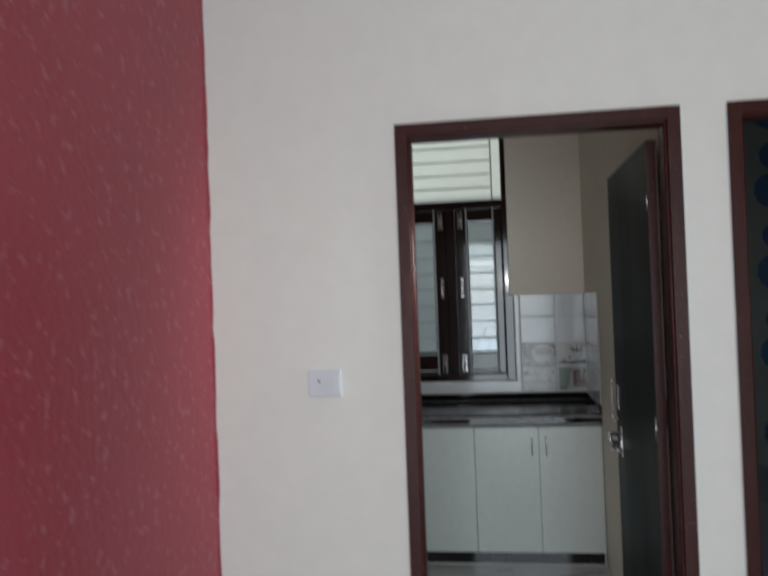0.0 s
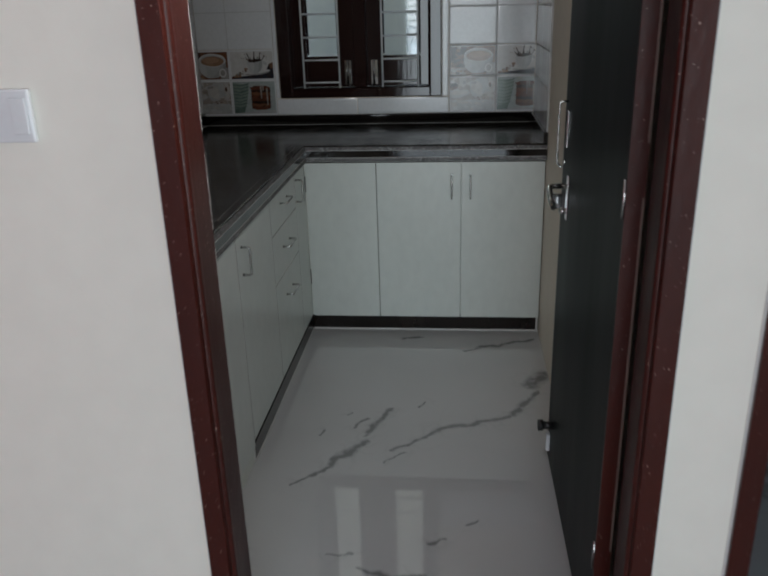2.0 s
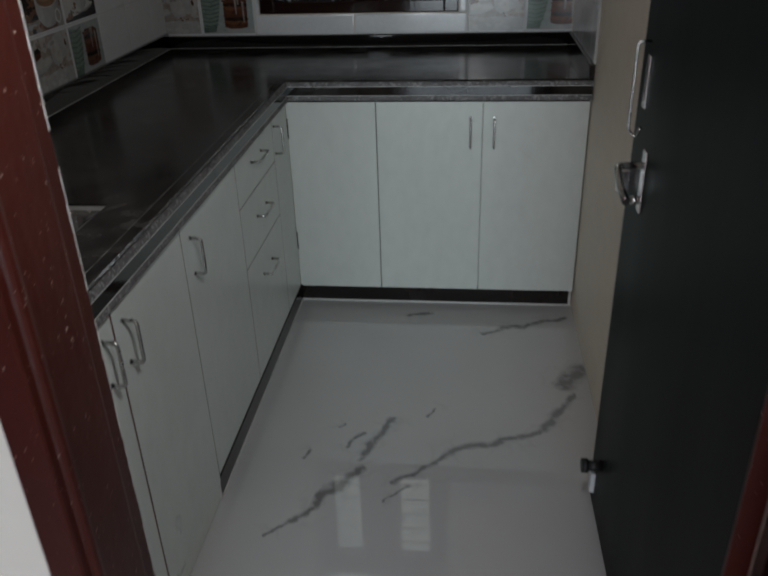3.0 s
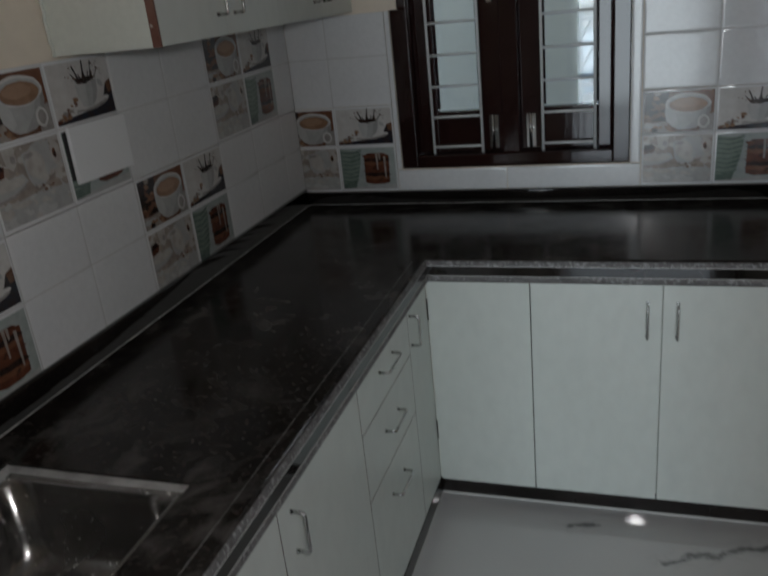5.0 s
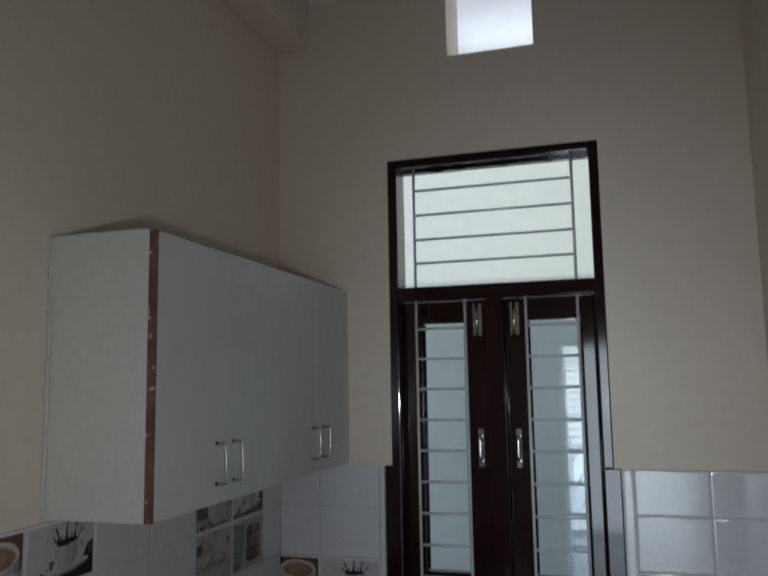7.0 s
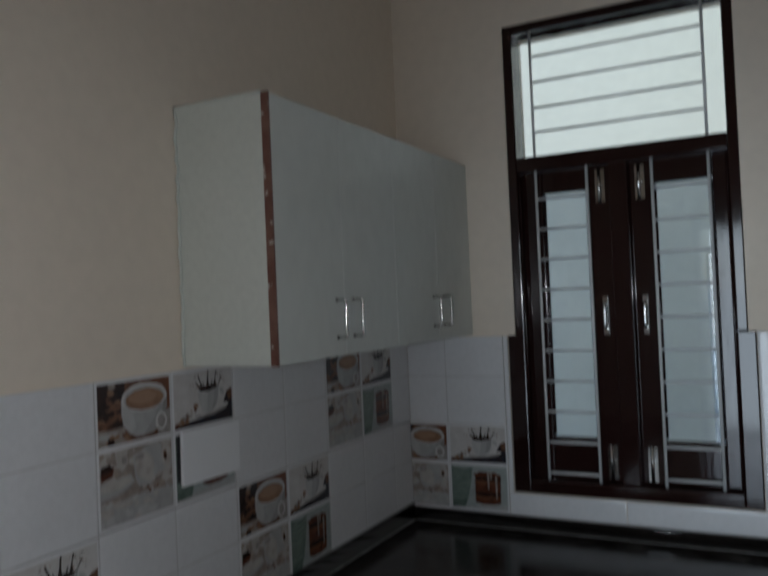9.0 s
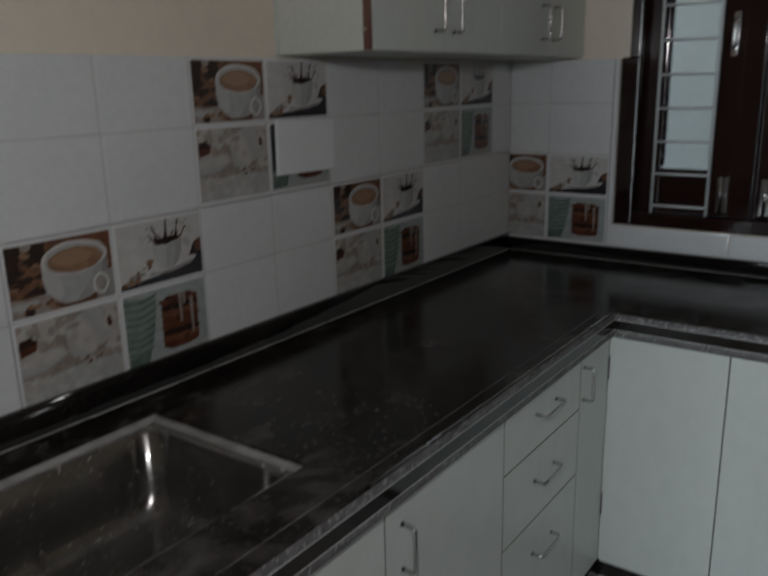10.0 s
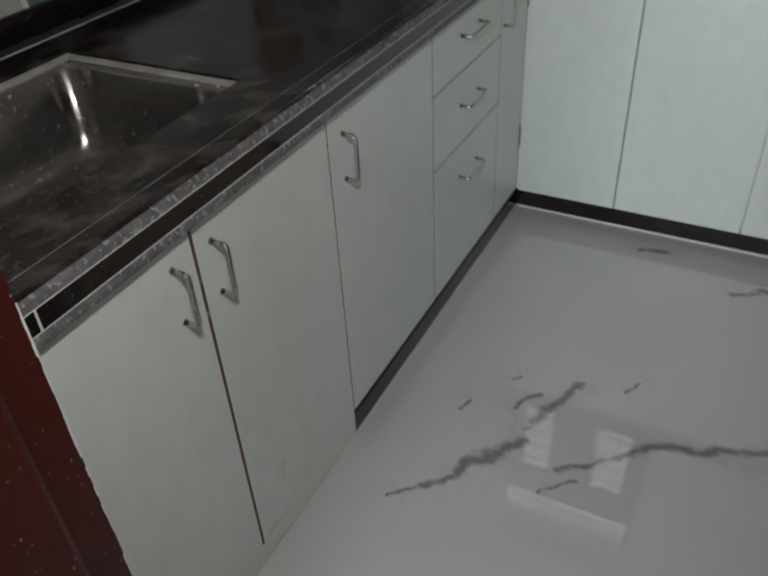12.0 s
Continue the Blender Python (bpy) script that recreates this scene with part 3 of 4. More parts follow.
def kitchen_door():
    d = thing("door_1", "dark flush door leaf standing open against the kitchen wall", "door", kind="structure", at=(1.590, -2.420, 0))
    d.rotation_euler = (0, 0, radians(0.3))
    bm = bmesh.new()
    box(bm, 0.0, 0.034, 0.004, 0.835, 0.010, 2.03, bevel=0.003)
    part("panel", bm, LEAF, d)
    bm = bmesh.new()
    for za, zb in ((0.30, 1.09), (1.19, 2.03)):
        box(bm, 0.0295, 0.0325, -0.0045, -0.0035, za, zb)
    part("edge_strip", bm, RAWEDGE, d, "pale unpainted edge strip at the hinges")
    bm = bmesh.new()
    box(bm, -0.0005, 0.0345, -0.0035, 0.0038, 0.010, 2.03, bevel=0.001)
    part("lipping", bm, WOOD, d, "red-brown painted edge at the hinges")
    # lever handle with its back plate and cylinder
    bm = bmesh.new()
    box(bm, -0.004, 0.0, 0.690, 0.718, 0.85, 0.975, bevel=0.002)
    part("lock_plate", bm, STEEL, d, "steel lock plate")
    bm = bmesh.new()
    tube(bm, rounded([(-0.005, 0.703, 0.945), (-0.052, 0.703, 0.945), (-0.055, 0.640, 0.925), (-0.052, 0.590, 0.915)], 0.015), 0.008)
    part("lever", bm, CHROME, d, "chrome lever handle")
    bm = bmesh.new()
    tube(bm, [(-0.004, 0.703, 0.875), (-0.020, 0.703, 0.875)], 0.009)
    tube(bm, [(-0.020, 0.703, 0.875), (-0.022, 0.703, 0.875)], 0.006)
    part("key_cylinder", bm, STEEL, d)
    bm = bmesh.new()
    box(bm, -0.030, -0.002, 0.798, 0.806, 0.855, 0.900, bevel=0.002)
    part("latch_bracket", bm, CHROME, d, "chrome latch bracket")
    bm = bmesh.new()
    tube(bm, rounded([(-0.002, 0.770, 1.165), (-0.026, 0.770, 1.165), (-0.026, 0.770, 0.995), (-0.010, 0.770, 0.980), (-0.006, 0.755, 1.005)], 0.010), 0.0028)
    box(bm, -0.004, 0, 0.758, 0.782, 1.04, 1.14, bevel=0.001)
    part("door_pull", bm, STEEL, d, "thin steel pull handle")
    bm = bmesh.new()
    tube(bm, [(-0.001, 0.745, 0.165), (-0.030, 0.745, 0.165)], 0.013, 12)
    tube(bm, [(-0.030, 0.745, 0.165), (-0.045, 0.745, 0.165)], 0.018, 12)
    part("door_stop", bm, BLACK, d, "black rubber door stop")
    bm = bmesh.new()
    box(bm, -0.012, 0, 0.775, 0.800, 0.05, 0.11, bevel=0.003)
    part("floor_catch", bm, PLASTIC, d, "pale plastic catch")
    for z in (0.25, 1.05, 1.80):
        bm = bmesh.new()
        tube(bm, [(-0.003, -0.001, z), (-0.003, -0.001, z + 0.075)], 0.0035)
        part("hinge", bm, STEEL, d)
    return d


kitchen_door()


# ---- window ----
def window():
    w = thing("window_1", "dark brown wooden window with two closed glazed shutters and a transom light", "window", kind="structure")
    x0, x1, z0, z1 = 0.432, 1.177, 0.988, 2.637
    m0, m1 = 0.776, 0.836
    def bar(name, *r, bevel=0.004, mat=WINWOOD):
        bm = bmesh.new()
        box(bm, *r, bevel=bevel)
        return part(name, bm, mat, w)
    bar("stile", x0 - 0.027, x0 + 0.032, 0.002, 0.10, z0, 1.541)
    bar("stile", x0, x0 + 0.032, 0.002, 0.10, 1.5415, z1)
    bar("stile", x1 - 0.032, x1 + 0.022, 0.002, 0.10, z0, 1.541)
    bar("stile", x1 - 0.032, x1, 0.002, 0.10, 1.5415, z1)
    bar("head", x0 + 0.0325, x1 - 0.0325, 0.002, 0.10, z1 - 0.030, z1)
    bar("sill", x0 + 0.0325, x1 - 0.0325, 0.0, 0.10, z0, z0 + 0.046)
    bar("transom_rail", x0 + 0.0325, x1 - 0.0325, 0.0, 0.10, 2.115, 2.165)
    bar("mullion", m0, m1, 0.004, 0.10, z0 + 0.0465, 2.1145)
    for a, b, side, wide in ((x0 + 0.034, m0 - 0.001, 0, 0.074), (m1 + 0.001, x1 - 0.034, 1, 0.048)):
        s = part("shutter", boxes((a, a + 0.074, 0.045, 0.088, 1.036, 2.113), (b - wide, b, 0.045, 0.088, 1.036, 2.113), (a + 0.0745, b - wide - 0.0005, 0.047, 0.086, 1.036, 1.180), (a + 0.0745, b - wide - 0.0005, 0.047, 0.086, 2.035, 2.113), bevel=0.004), WINWOOD, w)
        pane = part("pane", boxes((a + 0.070, b - wide + 0.004, 0.064, 0.068, 1.176, 2.039)), GLASS, s, "clear glass pane")
        pane.visible_shadow = False
        bead = bmesh.new()
        tube(bead, [(a + 0.080, 0.050, 1.19), (a + 0.080, 0.050, 2.03)], 0.006, 6)
        tube(bead, [(b - wide - 0.006, 0.050, 1.19), (b - wide - 0.006, 0.050, 2.03)], 0.006, 6)
        part("glazing_bead", bead, WINWOOD, s)
        hx = b - 0.034 if side == 0 else a + 0.034
        bm = bmesh.new()
        tube(bm, rounded([(hx, 0.046, 1.555), (hx, 0.022, 1.565), (hx, 0.022, 1.635), (hx, 0.046, 1.645)], 0.008), 0.006)
        box(bm, hx - 0.009, hx + 0.009, 0.041, 0.0448, 1.535, 1.665, bevel=0.001)
        part("shutter_handle", bm, CHROME, s, "chrome shutter handle")
        for z in (1.045, 1.985):
            bm = bmesh.new()
            box(bm, hx - 0.016, hx + 0.016, 0.0405, 0.0448, z, z + 0.115, bevel=0.001)
            tube(bm, [(hx - 0.002, 0.036, z - 0.003), (hx - 0.002, 0.036, z + 0.118)], 0.0055)
            tube(bm, [(hx - 0.002, 0.036, z + 0.06), (hx + 0.004, 0.018, z + 0.06)], 0.0045)
            part("tower_bolt", bm, CHROME, s, "chrome tower bolt")
    glass = part("transom_pane", boxes((x0 + 0.028, x1 - 0.028, 0.064, 0.068, 2.160, z1 - 0.026)), GLASS, w, "clear transom glass")
    glass.visible_shadow = False
    rnd = random.Random(3)
    a, b = x0 + 0.030, x1 - 0.030
    wave = [(a + (b - a) * k / 26, z1 - 0.039 + 0.004 * rnd.uniform(-1, 1)) for k in range(27)]
    bm = bmesh.new()
    prism(bm, [(a, z1 - 0.029)] + wave + [(b, z1 - 0.029)], "y", 0.056, 0.0635)
    part("putty", bm, WINWOOD, w, "uneven dark putty line above the glass")
    # raised moulding round the inside of the frame
    bm = bmesh.new()
    for x in (x0 + 0.037, x1 - 0.037):
        tube(bm, [(x, 0.012, 1.036), (x, 0.012, 2.113)], 0.005, 6)
    part("moulding", bm, WINWOOD, w)
    return w


window()


def grille(label, xa, xb, za, zb, rows):
    g = thing("window_grille", label, "window grille", group="grilles of the kitchen window")
    y = 0.030
    for x in (xa, xb):
        bm = bmesh.new()
        tube(bm, [(x, y, za), (x, y, zb)], 0.0052, 8)
        part("upright_bar", bm, GRILLE, g)
    bm = bmesh.new()
    tube(bm, [(xa + 0.004, 0, 0), (xb - 0.004, 0, 0)], 0.0048, 8)
    me = mesh_of("cross_bar", bm, GRILLE)
    for z in rows:
        ob = new("cross_bar", me)
        ob.location, ob.parent = (0, y, z), g


SHUTTER_ROWS = [1.058 + 0.1065 * k for k in range(10)]
grille("pale painted steel grille before a window shutter", 0.523, 0.700, 1.030, 2.118, SHUTTER_ROWS)
grille("pale painted steel grille before a window shutter", 0.912, 1.086, 1.030, 2.118, SHUTTER_ROWS)
grille("pale painted steel grille before the transom light", 0.523, 1.086, 2.162, 2.610, [2.254, 2.340, 2.431, 2.522])

# ---- base cabinets ----
LX, BY = 0.622, -0.606          # door faces of the side run and the back run
TOPZ = 0.862                    # worktop


def pull(parent, p, along, out, length=0.10, name="handle"):
    """A bent U handle of steel rod: p its first foot, along and out unit vectors."""
    p, along, out = Vector(p), Vector(along), Vector(out)
    bm = bmesh.new()
    tube(bm, rounded([p, p + out * 0.028, p + out * 0.028 + along * length, p + along * length], 0.009), 0.0040)
    tube(bm, [p, p + out * 0.002], 0.0055)
    tube(bm, [p + along * length, p + along * length + out * 0.002], 0.0055)
    return part(name, bm, STEEL, parent, "bent steel rod handle")


def front(bm, axis):
    """Marks the narrow sides of a door, which carry a brown edge band."""
    bm.normal_update()
    for f in bm.faces:
        f.material_index = 0 if abs(f.normal[axis]) > 0.6 else 1
    return bm


def left_unit(name, y0, y1, label, doors, z0=0.085):
    """A unit of the side run between y0 and y1; doors: (kind, ya, yb, za, zb, handle)."""
    u = thing(name, label, "cabinet", group="kitchen base cabinets")
    top = 0.66 if name == "sink_cabinet" else 0.795
    part("body", boxes((0.004, LX - 0.021, y0 + 0.001, y1 - 0.001, z0, top)), CABSIDE, u)
    for kind, ya, yb, za, zb, handle in doors:
        d = part(kind, front(boxes((LX - 0.019, LX, ya + 0.0013, yb - 0.0013, za + 0.0013, zb - 0.0013), bevel=0.0007), 0), [CAB, DOOREDGE], u)
        if handle:
            h, along = handle
            pull(d, h, along, (1, 0, 0), 0.09 if along[2] else 0.11)
    return u


Y_END = KFACE + 0.004
left_unit("corner_cabinet", -0.815, -0.607, "narrow pale grey laminate corner cabinet under the granite worktop", [("door", -0.815, -0.607, 0.085, 0.786, ((LX, -0.795, 0.757), (0, 0, -1)))])
left_unit("drawer_unit", -1.245, -0.815, "pale grey laminate unit of three drawers with steel handles", [
    ("drawer_front", -1.245, -0.815, a, b, ((LX, -1.085, (z)), (0, 1, 0))) for a, b, z in ((0.648, 0.786, 0.735), (0.462, 0.648, 0.566), (0.085, 0.462, 0.372))])
left_unit("base_cabinet", -1.684, -1.245, "pale grey laminate base cabinet with one door", [("door", -1.684, -1.245, 0.085, 0.786, ((LX, -1.634, 0.740), (0, 0, -1)))])
sinkcab = left_unit("sink_cabinet", Y_END, -1.684, "pale grey laminate two-door cabinet under the sink reaching the floor", [
    ("door", -2.0472, -1.684, 0.062, 0.790, ((LX, -2.012, 0.744), (0, 0, -1))), ("door", Y_END, -2.0508, 0.062, 0.790, ((LX, -2.097, 0.748), (0, 0, -1)))], z0=0.004)
part("edge_band", boxes((LX - 0.018, LX - 0.0005, -2.0504, -2.0476, 0.064, 0.788)), EDGEBAND, sinkcab, "red-brown door edge band")
part("toe_board", boxes((LX - 0.020, LX - 0.006, Y_END, -1.686, 0.004, 0.060), bevel=0.002), CABSIDE, sinkcab)


def back_unit(name, x0, x1, label, doors):
    u = thing(name, label, "cabinet", group="kitchen base cabinets")
    part("body", boxes((x0 + 0.001, x1 - 0.001, BY + 0.021, -0.004, 0.085, 0.795)), CABSIDE, u)
    for xa, xb, hx in doors:
        d = part("door", front(boxes((xa + 0.0016, xb - 0.0016, BY, BY + 0.019, 0.080, 0.787), bevel=0.0007), 1), [CAB, DOOREDGE], u)
        if hx:
            pull(d, (hx, BY, 0.733), (0, 0, -1), (0, -1, 0), 0.10)
    return u


corner_unit = back_unit("base_cabinet", LX + 0.002, 0.934, "pale grey laminate corner base cabinet with a plain front", [(LX + 0.004, 0.934, None)])
back_unit("base_cabinet", 0.934, 1.648, "pale grey laminate base cabinet with two doors and steel handles", [(0.934, 1.296, 1.257), (1.296, 1.647, 1.336)])

part("filler_strip", boxes((LX + 0.0003, LX + 0.0054, BY + 0.0008, BY + 0.012, 0.085, 0.786)), CABSIDE, corner_unit, "pale filler strip in the corner joint")
# solid black strips paint the shade inside the open corner joint
for gap_z in (0.660, 0.235):
    part("gap_shade", boxes((LX + 0.0002, LX + 0.0035, BY - 0.0002, BY + 0.010, gap_z, gap_z + 0.07)), BLACK, corner_unit, "black strip for the shade inside the open corner joint")

structure("plinth_side", boxes((LX - 0.03, LX - 0.008, -1.678, BY + 0.058, 0, 0.060), bevel=0.002), GRANITE, "black granite plinth strip under the cabinets", "plinth")
structure("plinth_back", boxes((LX - 0.007, 1.638, BY + 0.036, BY + 0.058, 0, 0.070), bevel=0.002), GRANITE, "black granite plinth strip under the cabinets", "plinth")
structure("mortar_line", boxes((LX - 0.0075, LX - 0.0045, -1.678, BY + 0.030, 0, 0.005), (LX - 0.004, 1.638, BY + 0.0325, BY + 0.0355, 0, 0.006)), GROUT, "thin white mortar line under the plinth", "plinth")
structure("plinth_end", boxes((LX - 0.028, LX - 0.004, -1.6875, -1.67851, 0, 0.062), (1.6385, 1.648, BY + 0.034, BY + 0.058, 0, 0.072), bevel=0.002), GROUT, "rough white mortar at the plinth's ends", "plinth")

# ---- worktop and sink ----
SX0, SX1, SY0, SY1 = 0.104, 0.510, -2.273, -1.735
SINKZ = 0.852                   # rim, set a little below the worktop


def worktop():
    t = thing("worktop", "polished black granite L-shaped worktop with stepped edge and low upstand", "worktop")
    zb = 0.838
    fx, fy = LX - 0.023, BY + 0.023
    xs, ys = (0.001, SX0, SX1 - 0.010, fx, 1.649), (Y_END, SY0, SY1, fy, -0.001)
    bm = bmesh.new()
    grid = {(i, k): bm.verts.new((x, y, zb)) for i, x in enumerate(xs) for k, y in enumerate(ys)}
    for i in range(4):
        for k in range(4):
            if (i, k) != (1, 1) and (i < 3 or k == 3):
                bm.faces.new((grid[i, k], grid[i + 1, k], grid[i + 1, k + 1], grid[i, k + 1]))
    up_faces = bmesh.ops.extrude_face_region(bm, geom=bm.faces[:])["geom"]
    bmesh.ops.translate(bm, verts=[g for g in up_faces if isinstance(g, bmesh.types.BMVert)], vec=(0, 0, TOPZ - zb))
    bmesh.ops.delete(bm, geom=[v for v in bm.verts if not v.link_faces], context="VERTS")
    part("slab", bm, GRANITE_TOP, t)
    # stepped edge: sawn strips alternate with polished ones
    def sweep(name, prof, mat):
        bm = bmesh.new()
        st = [[bm.verts.new(p) for p in ((LX + o, Y_END, z), (LX + o, BY - o, z), (1.649, BY - o, z))] for o, z in prof]
        for a, b in zip(st, st[1:] + st[:1]):
            for k in range(2):
                bm.faces.new((a[k], a[k + 1], b[k + 1], b[k]))
        bm.faces.new([s[0] for s in st])
        bm.faces.new([s[2] for s in st][::-1])
        part(name, bm, mat, t)
    sweep("edge_strip", [(-0.0225, 0.840), (-0.0225, TOPZ + 0.0005), (0.004, TOPZ + 0.0005), (0.0085, 0.8605), (0.0100, 0.8585), (0.006, 0.8570)], GRANITE_TOP)
    sweep("edge_bevel", [(-0.0225, 0.8430), (0.0058, 0.8568), (0.0098, 0.8570), (0.0130, 0.8520), (0.0150, 0.8430)], GRANITE_RAW)
    sweep("edge_band", [(-0.0115, 0.8128), (-0.0115, 0.8412), (0.0146, 0.8412), (0.0146, 0.8128)], GRANITE)
    sweep("edge_foot", [(-0.0115, 0.796), (-0.0115, 0.8112), (0.0146, 0.8112), (0.0165, 0.803), (0.0160, 0.796)], GRANITE_RAW)
    up, side_up = 0.908, 0.924
    # upstands with a polished, rounded top edge
    r = 0.0045
    def prof(h):
        return [(0.001, TOPZ + 0.0005), (0.020, TOPZ + 0.0005)] + [(0.020 - r + r * math.cos(radians(a)), h - r + r * math.sin(radians(a))) for a in range(0, 91, 9)] + [(0.001, h)]
    for axis, pts, a, b in (("y", prof(side_up), Y_END, -0.0205), ("x", [(-p, q) for p, q in prof(up)], 0.001, 1.6295)):
        bm = bmesh.new()
        prism(bm, pts, axis, a, b)
        for f in bm.faces:
            f.smooth = len(f.verts) == 4
        part("upstand", bm, GRANITE, t)
    part("upstand", boxes((1.630, 1.649, BY - 0.010, -0.001, TOPZ + 0.0005, up), bevel=0.0015), GRANITE, t)
    # pale joints along the upstand's foot and the edge strip
    bm = bmesh.new()
    rnd = random.Random(5)
    y = Y_END
    while y < -0.0235:
        e = min(y + rnd.uniform(0.02, 0.06), -0.0235)
        box(bm, 0.020, 0.0206 + 0.0022 * rnd.random(), y, e, TOPZ + 0.0002, TOPZ + 0.0014)
        y = e
    x = 0.0235
    while x < 1.627:
        e = min(x + rnd.uniform(0.02, 0.06), 1.627)
        box(bm, x, e, -0.0204 - 0.0014 * rnd.random(), -0.020, TOPZ + 0.0002, TOPZ + 0.0012)
        x = e
    part("joint", bm, GROUT, t, "thin pale cement joint")
    bm = bmesh.new()
    y = Y_END
    while y < -0.64:
        e = min(y + rnd.uniform(0.015, 0.05), -0.64)
        w = 0.0004 + 0.0010 * rnd.random()
        box(bm, LX - 0.0228 - w / 2, LX - 0.0228 + w / 2, y, e, TOPZ + 0.0002, TOPZ + 0.0010)
        y = e
    part("joint", bm, GREYJOINT, t, "hairline grey cement joint")
    sweep("edge_line", [(0.0, 0.8413), (0.0, 0.8429), (0.0152, 0.8429), (0.0152, 0.8413)], GROUT)
    sweep("edge_line", [(0.0, 0.8113), (0.0, 0.8127), (0.0152, 0.8127), (0.0152, 0.8113)], GROUT)
    bm = bmesh.new()
    box(bm, LX + 0.0125, LX + 0.0156, -2.3115, -2.3085, 0.8128, 0.8412)
    part("edge_seam", bm, GROUT, t, "white cement seam in the edge")


worktop()


def ring(bm, x0, x1, y0, y1, r, z, n=6):
    out = []
    for cx, cy, a in ((x1 - r, y1 - r, 0), (x0 + r, y1 - r, 90), (x0 + r, y0 + r, 180), (x1 - r, y0 + r, 270)):
        for k in range(n + 1):
            t = radians(a + 90 * k / n)
            out.append(bm.verts.new((cx + r * math.cos(t), cy + r * math.sin(t), z)))
    return out


def sink():
    s = thing("kitchen_sink", "scratched stainless steel sink bowl set into the granite worktop", "sink")
    bm = bmesh.new()
    o = 0.004
    steps = [(-0.004, 0.004, SINKZ + 0.0008), (-0.002, 0.004, SINKZ + 0.0030), (0.024, 0.006, SINKZ + 0.0020), (0.030, 0.055, SINKZ - 0.006), (0.036, 0.058, 0.74), (0.040, 0.060, 0.715), (0.052, 0.062, 0.698), (0.075, 0.055, 0.690), (0.13, 0.04, 0.6875)]
    rings = [ring(bm, SX0 + d, SX1 - max(d, 0.0115 + d * 0.3), SY0 + d, SY1 - d, r, z) for d, r, z in steps]
    for a, b in zip(rings, rings[1:]):
        for k in range(len(a)):
            f = bm.faces.new((a[k - 1], a[k], b[k], b[k - 1]))
            f.smooth = True
    bm.faces.new(rings[-1])
    part("bowl", bm, SINKSTEEL, s)
    bm = bmesh.new()
    def rim_bar(p, q, inward, wide):
        """A flat steel lip with a raised outer bead from p to q."""
        p, q, n = Vector((*p, SINKZ)), Vector((*q, SINKZ)), Vector((*inward, 0))
        prof = [(-0.004, 0.001), (-0.003, 0.0042), (0.004, 0.0048), (0.007, 0.0030), (wide - 0.004, 0.0026), (wide, 0.0006)]
        rows = [[bm.verts.new(e + n * o + Vector((0, 0, h))) for o, h in prof] for e in (p, q)]
        for a, c in zip(zip(*rows), list(zip(*rows))[1:]):
            bm.faces.new((a[0], a[1], c[1], c[0])).smooth = True
    rim_bar((SX0, SY0), (SX0, SY1), (1, 0), 0.026)
    rim_bar((SX0, SY1), (SX1 - 0.010, SY1), (0, -1), 0.022)
    rim_bar((SX0, SY0), (SX1 - 0.010, SY0), (0, 1), 0.018)
    part("rim", bm, RIMSTEEL, s, "brushed pale steel rim")
    bm = bmesh.new()
    cx, cy = (SX0 + SX1) / 2, (SY0 + SY1) / 2
    rr = [[bm.verts.new((cx + r * math.cos(k * math.tau / 24), cy + r * math.sin(k * math.tau / 24), z)) for k in range(24)] for r, z in ((0.050, 0.688), (0.048, 0.690), (0.036, 0.690), (0.030, 0.6885))]
    for a, b in zip(rr, rr[1:]):
        for k in range(24):
            bm.faces.new((a[k - 1], a[k], b[k], b[k - 1]))
    bm.faces.new(rr[-1])
    part("drain", bm, CHROME, s, "chrome drain ring")


sink()


# ---- wall cabinets ----
def wall_cabinet(y0, y1, label, end):
    c = thing("wall_cabinet", label, "cabinet", group="kitchen wall cabinets")
    z0, z1, d = 1.546, 2.163, 0.254
    part("body", boxes((0.001, d, y0 + 0.001, y1 - 0.001, z0, z1), bevel=0.001), CABSIDE, c)
    ym = (y0 + y1) / 2
    for a, b, h in ((y0 + (0.006 if end else 0), ym, ym - 0.042), (ym, y1, ym + 0.042)):
        door = part("door", boxes((d + 0.001, d + 0.020, a + 0.0007, b - 0.0007, z0 + 0.001, z1 - 0.002), bevel=0.0012), CAB, c)
        pull(door, (d + 0.020, h, 1.690), (0, 0, -1), (1, 0, 0), 0.095)
    if end:
        rnd = random.Random(6)
        bm = bmesh.new()
        tube(bm, [(0.004 + 0.004 * rnd.random(), y0 - 0.001 - 0.005 * rnd.random(), z0 + (z1 - z0) * k / 40) for k in range(41)], 0.0035, 6)
        tube(bm, [(d * k / 14, y0 + 0.004 * rnd.random(), z1 + 0.001 + 0.002 * rnd.random()) for k in range(15)], 0.004, 6)
        part("sealant", bm, CABSIDE, c, "uneven bead of pale sealant")
        part("edge_band", boxes((d + 0.0005, d + 0.0196, y0 + 0.0005, y0 + 0.007, z0, z1)), EDGEBAND, c, "worn red-brown edge band")
    return c


wall_cabinet(-1.216, -0.608, "pale grey laminate two-door wall cabinet with worn brown edge", True)
wall_cabinet(-0.608, -0.002, "pale grey laminate two-door wall cabinet in the corner", False)


